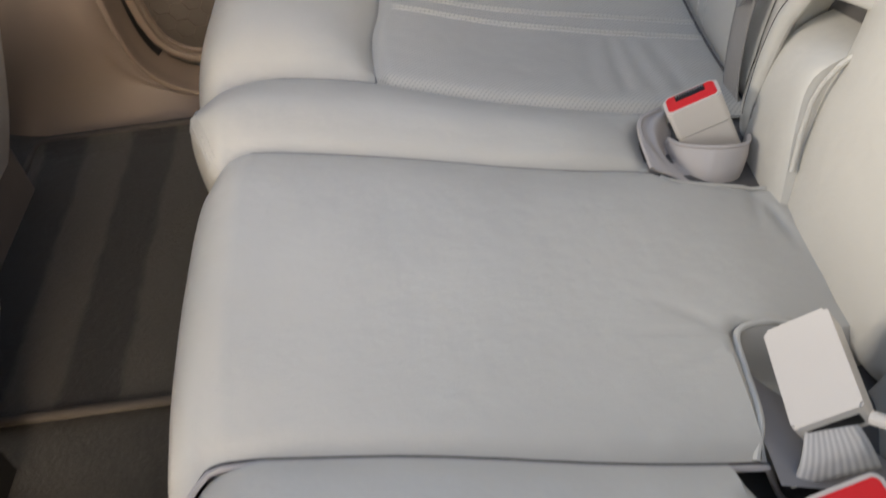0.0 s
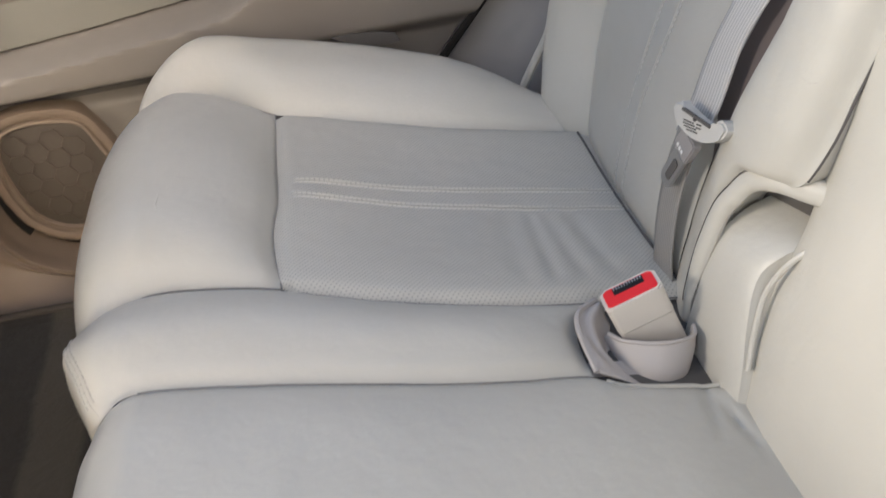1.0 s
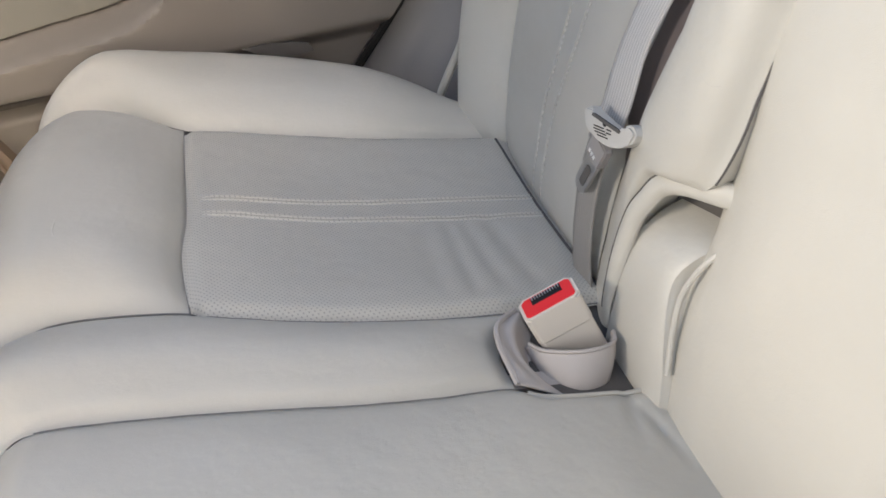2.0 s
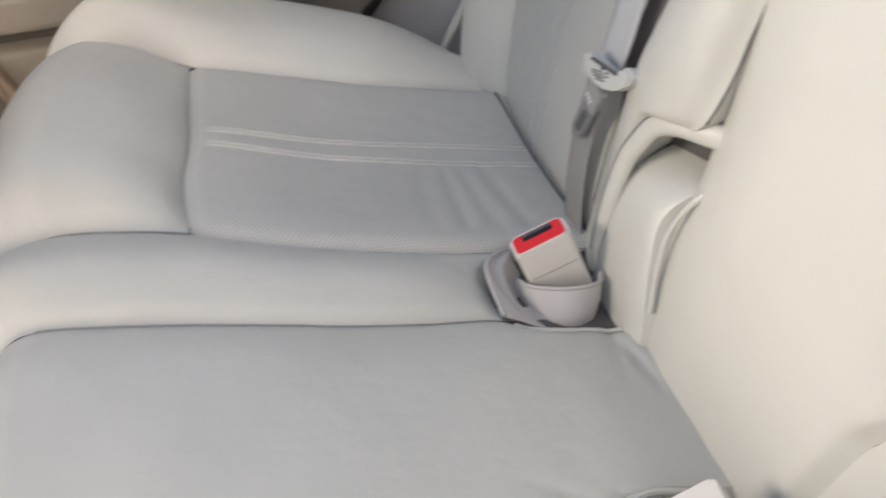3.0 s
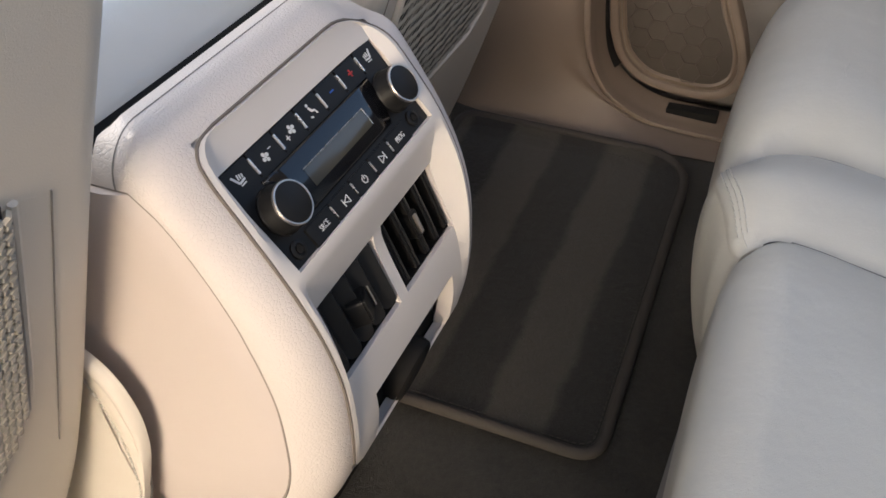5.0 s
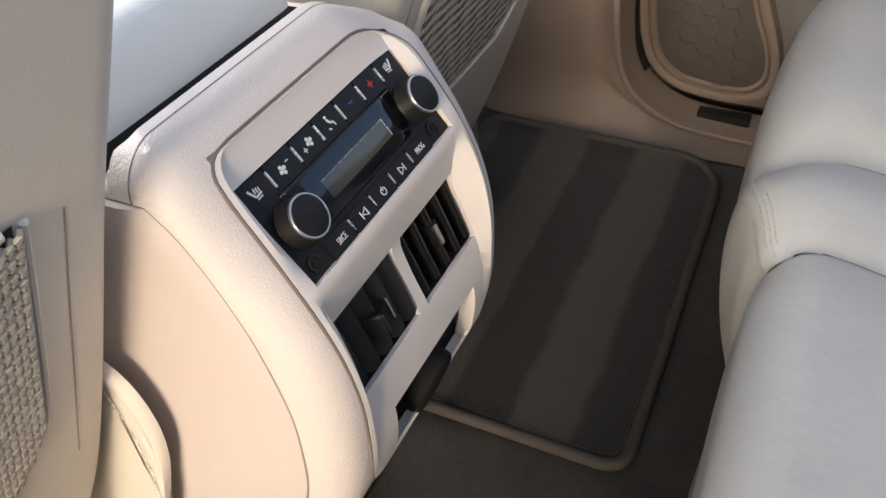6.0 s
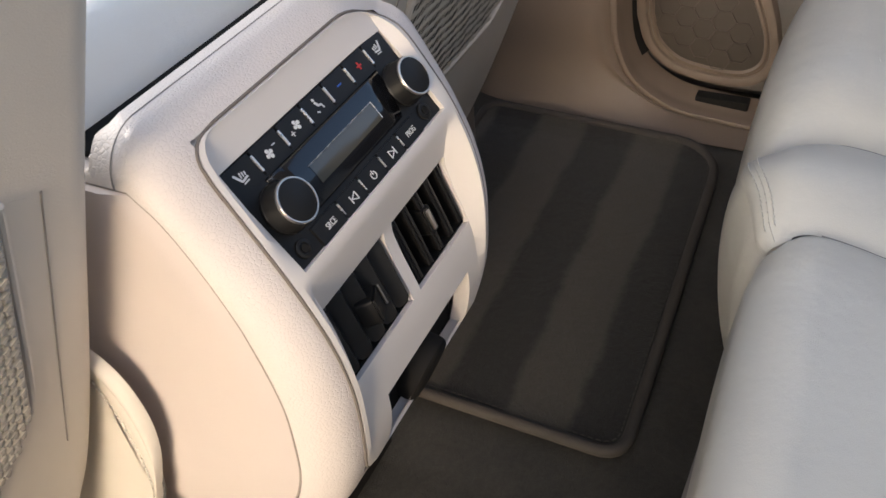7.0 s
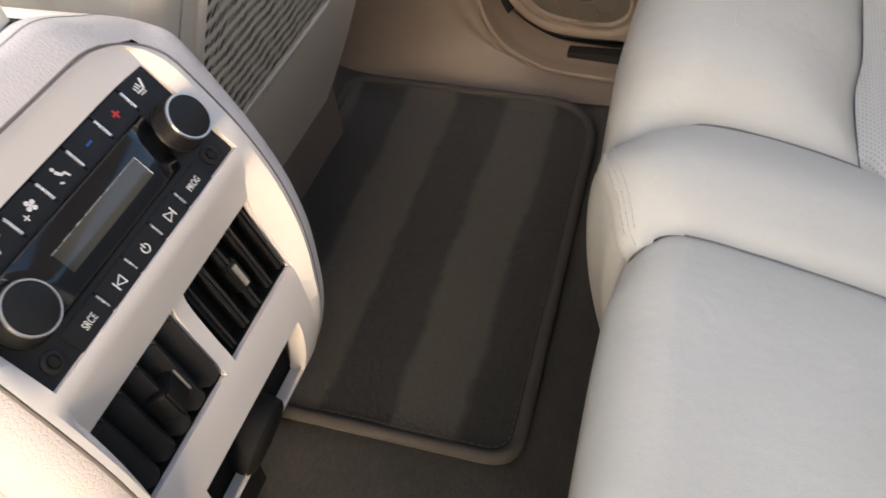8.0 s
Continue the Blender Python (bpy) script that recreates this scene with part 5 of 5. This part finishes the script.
JOINT_I = min(range(80), key=lambda i: abs(LIP[i].z - .205))
on(sill, "trim_joint", tube([sill_fn(JOINT_I / 79, 1 - i / 24) + Vector((0, -.0005, 0)) for i in range(23)], .0011, 5), SEAM_AND_SHADE, "thin dark trim joint")
seal = thing("door_seal", "dark rubber door seal in the door gap", "door seal", (-.1, .70, .1))
# Black band covers only the upper gap, standing for its shaded depth.
on(seal, "gap", sheet(lambda u, v: channel_fn(.47 * u, .74 + .26 * v) + lip_in(min(79, int(round(.47 * u * 79)))) * (.0015 + .007 * v) + Vector((0, -.001, 0)), 60, 6), RUBBER, "dark rubber band that also stands for shade in the gap")
on(seal, "latch_cover", block(-.036, .031, .712, .730, .003, .026, .002), RUBBER, "black plastic insert")

door = thing("door", "beige rear car door with speaker and armrest", "car door", (.1, .76, .3))
DY = .738


def door_edge(z):
    """Front edge of the door, rounded at its foot."""
    if z < .12:
        t = max(0, min(1, (z - .032) / .088))
        return -.128 + .075 * (1 - math.sqrt(max(0, 1 - (1 - t) ** 2)))
    return -.128 - .05 * (z - .12)


REAR = curve_of([(.03, .30), (.20, .445), (.284, .518), (.40, .60), (.60, .70)])
BAND_TOP = curve_of([(-.14, .288), (.044, .303), (.105, .310), (.198, .321), (.232, .334), (.26, .360), (.30, .42), (.36, .60)])


def door_fn(u, v):
    z = .032 + .56 * v
    a, b = door_edge(z), REAR(z)
    x = a + (b - a) * u
    y = DY
    y += .010 * (1 - smooth01(0, .03, u * (b - a)))
    top = BAND_TOP(x)
    rear = smooth01(.20, .34, x)
    # armrest band stands out of the door; a dark pocket lies below it
    band = smooth01(.235, .262, z) * (1 - smooth01(top - .012, top + .004, z))
    y -= (.042 - .018 * rear) * band
    y += .020 * smooth01(top - .006, top + .004, z) * (1 - smooth01(top + .03, top + .09, z))
    pocket_ = smooth01(.262, .240, z) * smooth01(.215, .235, z) * (1 - rear)
    y += .016 * pocket_
    return Vector((x, y, z))


on(door, "panel", sheet(door_fn, 120, 150), TRIM2, "beige moulded door panel with armrest band")
# leather insert above the armrest
on(door, "upper_insert", sheet(lambda u, v: (lambda x: Vector((x, DY + .012, BAND_TOP(x) + .006 + (.60 - BAND_TOP(x)) * v)))(-.14 + (.385 + .02) * u), 40, 12), DOORLEATHER, "grey-beige leather door insert")

RING = [(-.124, .120), (-.127, .165), (-.119, .204), (-.100, .226), (-.060, .236), (-.012, .232), (.012, .220), (.026, .194), (.038, .162), (.050, .126), (.056, .092), (.050, .060), (.024, .042), (-.030, .040), (-.075, .050), (-.109, .079)]
RING = [(p.x, p.y) for p in spline([(*p, 0) for p in RING + RING[:1]], 97)][:-1]
CX, CZ = -.038, .140


def ring_point(k, shrink, y):
    x, z = RING[k % 96]
    dx, dz = x - CX, z - CZ
    r = math.hypot(dx, dz)
    f = (r - shrink) / r
    return Vector((CX + dx * f, y, CZ + dz * f))


RING_PROFILE = [(0, DY + .006), (.0005, DY - .010), (.003, DY - .0155), (.008, DY - .0165), (.013, DY - .0145), (.0145, DY - .0105), (.0165, DY - .0105), (.018, DY - .013), (.021, DY - .0135), (.0235, DY - .010)]
on(door, "speaker_ring", sheet(lambda u, v: ring_point(int(round(u * 96)), *RING_PROFILE[int(round(v * 9))]), 96, 9, close_u=True), TRIM, "tan plastic speaker ring")
grille = part("speaker_grille", local(door, sheet(lambda u, v: ring_point(int(round(u * 96)), .0235 + (math.hypot(RING[int(round(u * 96)) % 96][0] - CX, RING[int(round(u * 96)) % 96][1] - CZ) - .0236) * v, DY - .010 - .003 * math.sin(1.57 * v)), 96, 10, close_u=True)), plastic("speaker_mesh", (.062, .048, .036), 0.7, grain=900.0, h=0.5), door, "brown speaker grille with honeycomb pattern")
bm = bmesh.new()
hexr = .0150
for i in range(-8, 9):
    for j in range(-8, 9):
        hx, hz = CX + i * hexr * 1.5, CZ + (j + (i % 2) * .5) * hexr * math.sqrt(3)
        ok = True
        for k in range(0, 96, 4):
            p, q = ring_point(k, .036, 0), ring_point(k + 4, .036, 0)
            if (q.x - p.x) * (hz - p.z) - (q.z - p.z) * (hx - p.x) > 0:
                ok = False
        if not ok:
            continue
        loop = [Vector((hx + hexr * math.cos(radians(60 * n)), DY - .0132, hz + hexr * math.sin(radians(60 * n)))) for n in range(7)]
        tube(loop, .0007, 4, bm)
part("honeycomb", local(door, bm), COMB, grille, "fine raised honeycomb lines")["kind"] = "stuff"
# Dark strip puts the armrest's shade into colour.
on(door, "map_pocket_shade", sheet(lambda u, v: Vector((-.12 + .36 * u, DY + .0125, .215 + .035 * v)), 10, 3), SEAM_AND_SHADE, "dark strip painted as shade under the armrest")
# Flat dark plate paints the shaded hollow at the armrest's rear end.
on(door, "armrest_end_shade", prism([(.318, .2585), (.345, .2590), (.375, .2555), (.394, .2500), (.399, .2400), (.380, .2380), (.345, .2440)], -.0015, .0015, basis((0, .7125, 0), Vector((1, 0, 0)), Vector((0, 0, 1)), Vector((0, -1, 0)))), SEAM_AND_SHADE, "flat dark plate painted as shade under the armrest end")
on(door, "door_core", block(-.10, .60, DY + .035, DY + .07, .04, .60), TRIM2, "door body", smooth=False)

pillar = thing("rear_quarter_trim", "dark grey plastic trim behind the door beside the seat", "trim", (.55, .74, .2), kind="structure")
on(pillar, "lower_trim", sheet(lambda u, v: Vector((REAR(.05 + .55 * v) + .004 + .22 * u, .752 - .05 * u + .012 * math.sin(6.28 * u), .05 + .55 * v)), 20, 16), GREYPL, "dark grey plastic panel")
on(pillar, "edge", tube([(REAR(.05 + .55 * i / 20) + .002, .722, .05 + .55 * i / 20) for i in range(21)], .005, 8), RUBBER, "black rubber edge")
on(pillar, "fold", tube([(.575 + .12 * i / 20, .715 - .004 * i / 20, .08 + .5 * i / 20) for i in range(21)], .010, 8), GREYPL, "raised fold in the trim")

# ---- floor and mat ----
bm = sheet(lambda u, v: Vector((-1.4 + 2.4 * u, -.80 + 1.62 * v, -.010 + .004 * noise.noise((u * 14, v * 9, 0)))), 90, 60)
tagged(link_mesh("floor", bm, FLOOR), "dark brown cut-pile car carpet", "floor", kind="structure")
mat_ob = thing("floor_mat", "dark brown carpet mat with brushed stripes and bound edge", "floor mat", (-.13, .40, -.006))
OUT = [(-.302, .643), (.021, .634), (.0385, .152), (-.300, .155)]


def mat_outline(inset, n=6, r=.030):
    c = Vector((-.13, .40))
    pts = [Vector(p) for p in OUT]
    out = []
    for i, p in enumerate(pts):
        a, b = (pts[i - 1] - p).normalized(), (pts[(i + 1) % 4] - p).normalized()
        q = p + (a + b) * inset
        rr = max(.004, (r if i != 1 else .062) - inset)
        for k in range(n + 1):
            t = k / n
            s = q + a * rr
            e = q + b * rr
            out.append((s * (1 - t) ** 2 + q * 2 * t * (1 - t) + e * t * t))
    dense = []
    for i, p in enumerate(out):
        q = out[(i + 1) % len(out)]
        steps = max(1, int((q - p).length / .02))
        dense += [p.lerp(q, k / steps) for k in range(steps)]
    return dense


def mat_lift(y):
    """The far edge rides up on the sill."""
    return .010 * smooth01(.59, .645, y) ** 2


o = mat_outline(.007)
bm = bmesh.new()
lo = [bm.verts.new((p.x, p.y, -.005)) for p in o]
mid_ring = [[bm.verts.new((c.x, c.y, .0045 + mat_lift(c.y))) for c in (Vector((-.13, .40)).lerp(p, k) for p in o)] for k in (1.0, .97, .93, .86, .75, .5)]
for a_, b_ in zip(mid_ring, mid_ring[1:]):
    for i in range(len(o)):
        k = (i + 1) % len(o)
        bm.faces.new((a_[i], a_[k], b_[k], b_[i]))
bm.faces.new(mid_ring[-1])
hi = mid_ring[0]
for i in range(len(o)):
    bm.faces.new((lo[i], lo[(i + 1) % len(o)], hi[(i + 1) % len(o)], hi[i]))
on(mat_ob, "carpet_face", bm, MAT, "brown pile brushed in light and dark lanes", smooth=False)
o = mat_outline(.004)
pts = [Vector((p.x, p.y, .0015 + mat_lift(p.y))) for p in [*o, o[0]]]
on(mat_ob, "binding", tube(pts, .0062, 10, flat=1.0), EDGE, "brown bound edge")
on(mat_ob, "edge_stitching", stitches([Vector((p.x, p.y, .0056 + mat_lift(p.y))) for p in mat_outline(.011)], .004, .003, .0006), EDGE, "row of stitches inside the edge")["kind"] = "stuff"
# hump of carpet under the seat
on(thing("seat_plinth", "dark grey plastic plinth under the rear seat", "seat base", (.15, 0, 0)), "front", sheet(lambda u, v: Vector((.115 + .010 * v, -.70 + 1.36 * u, -.01 + .15 * v)), 30, 6), RUBBER, "dark plinth front")
on(thing("kick_trim", "grey plastic trim at the foot of the middle seat", "trim", (.1, .02, .1)), "plate", sheet(lambda u, v: Vector((.092 + .018 * v ** 2 + .004 * abs(u - .5), -.13 + .245 * u, .02 + .215 * v)), 12, 10), GREYPL, "smooth grey plastic", solid=.004)

# ---- unseen car body round the seats, added to shape the light ----
# Roof opening is added and sized to send sky light onto the seats.
bm = sheet(lambda u, v: Vector((-.80 + 1.80 * u, -.62 + 1.24 * v, 1.02 + .03 * math.sin(3.14 * v))), 36, 16, lambda u, v: .05 < u < .74 and .04 < v < .84)
roof = link_mesh("ceiling", bm, HEAD)
tagged(roof, "unseen pale headliner with an opening added to let sky light in", "ceiling", kind="structure")
# Unseen side wall, raised to hold back light from the far windows.
wall = link_mesh("wall_far", block(-1.3, .95, .80, .84, -.05, .70), TRIM2, False)
tagged(wall, "unseen beige far body side, its height set to cut light", "car body", kind="structure")
wall = link_mesh("wall_rear", block(.70, .74, -.78, .80, -.05, .80), GREYPL, False)
tagged(wall, "dark boards behind the rear seats", "car body", kind="structure")
wall = link_mesh("wall_front", block(-1.45, -1.40, -.78, .80, -.05, .50), GREYPL, False)
tagged(wall, "dark dashboard body in front of the seats", "car body", kind="structure")
# Unseen panel blocks the sun from the cushions and bounces some light back.
wall = link_mesh("near_sun_blocker", block(.20, .95, -.82, -.78, -.05, 1.02), HEAD, False)
tagged(wall, "unseen pale panel added to keep the sun off the rear seats", "car body", kind="structure")
# Unseen door and pillar block, added to cut light on the console side.
bm = block(-1.45, -.15, -.82, -.78, -.05, .70)
into(bm, block(-.27, -.15, -.815, -.775, .70, 1.03))
wall = link_mesh("near_front_blocker", bm, TRIM2, False)
tagged(wall, "unseen beige block for front door and pillar, added to cut side light", "car body", kind="structure")
# Ground is out of view, added to bounce warm light into the cabin.
ground = link_mesh("ground", sheet(lambda u, v: Vector((-400 + 800 * u, -400 + 800 * v, -.42)), 8, 8), GROUND)
tagged(ground, "unseen tan ground added to bounce warm light through the open door", "ground", kind="structure")
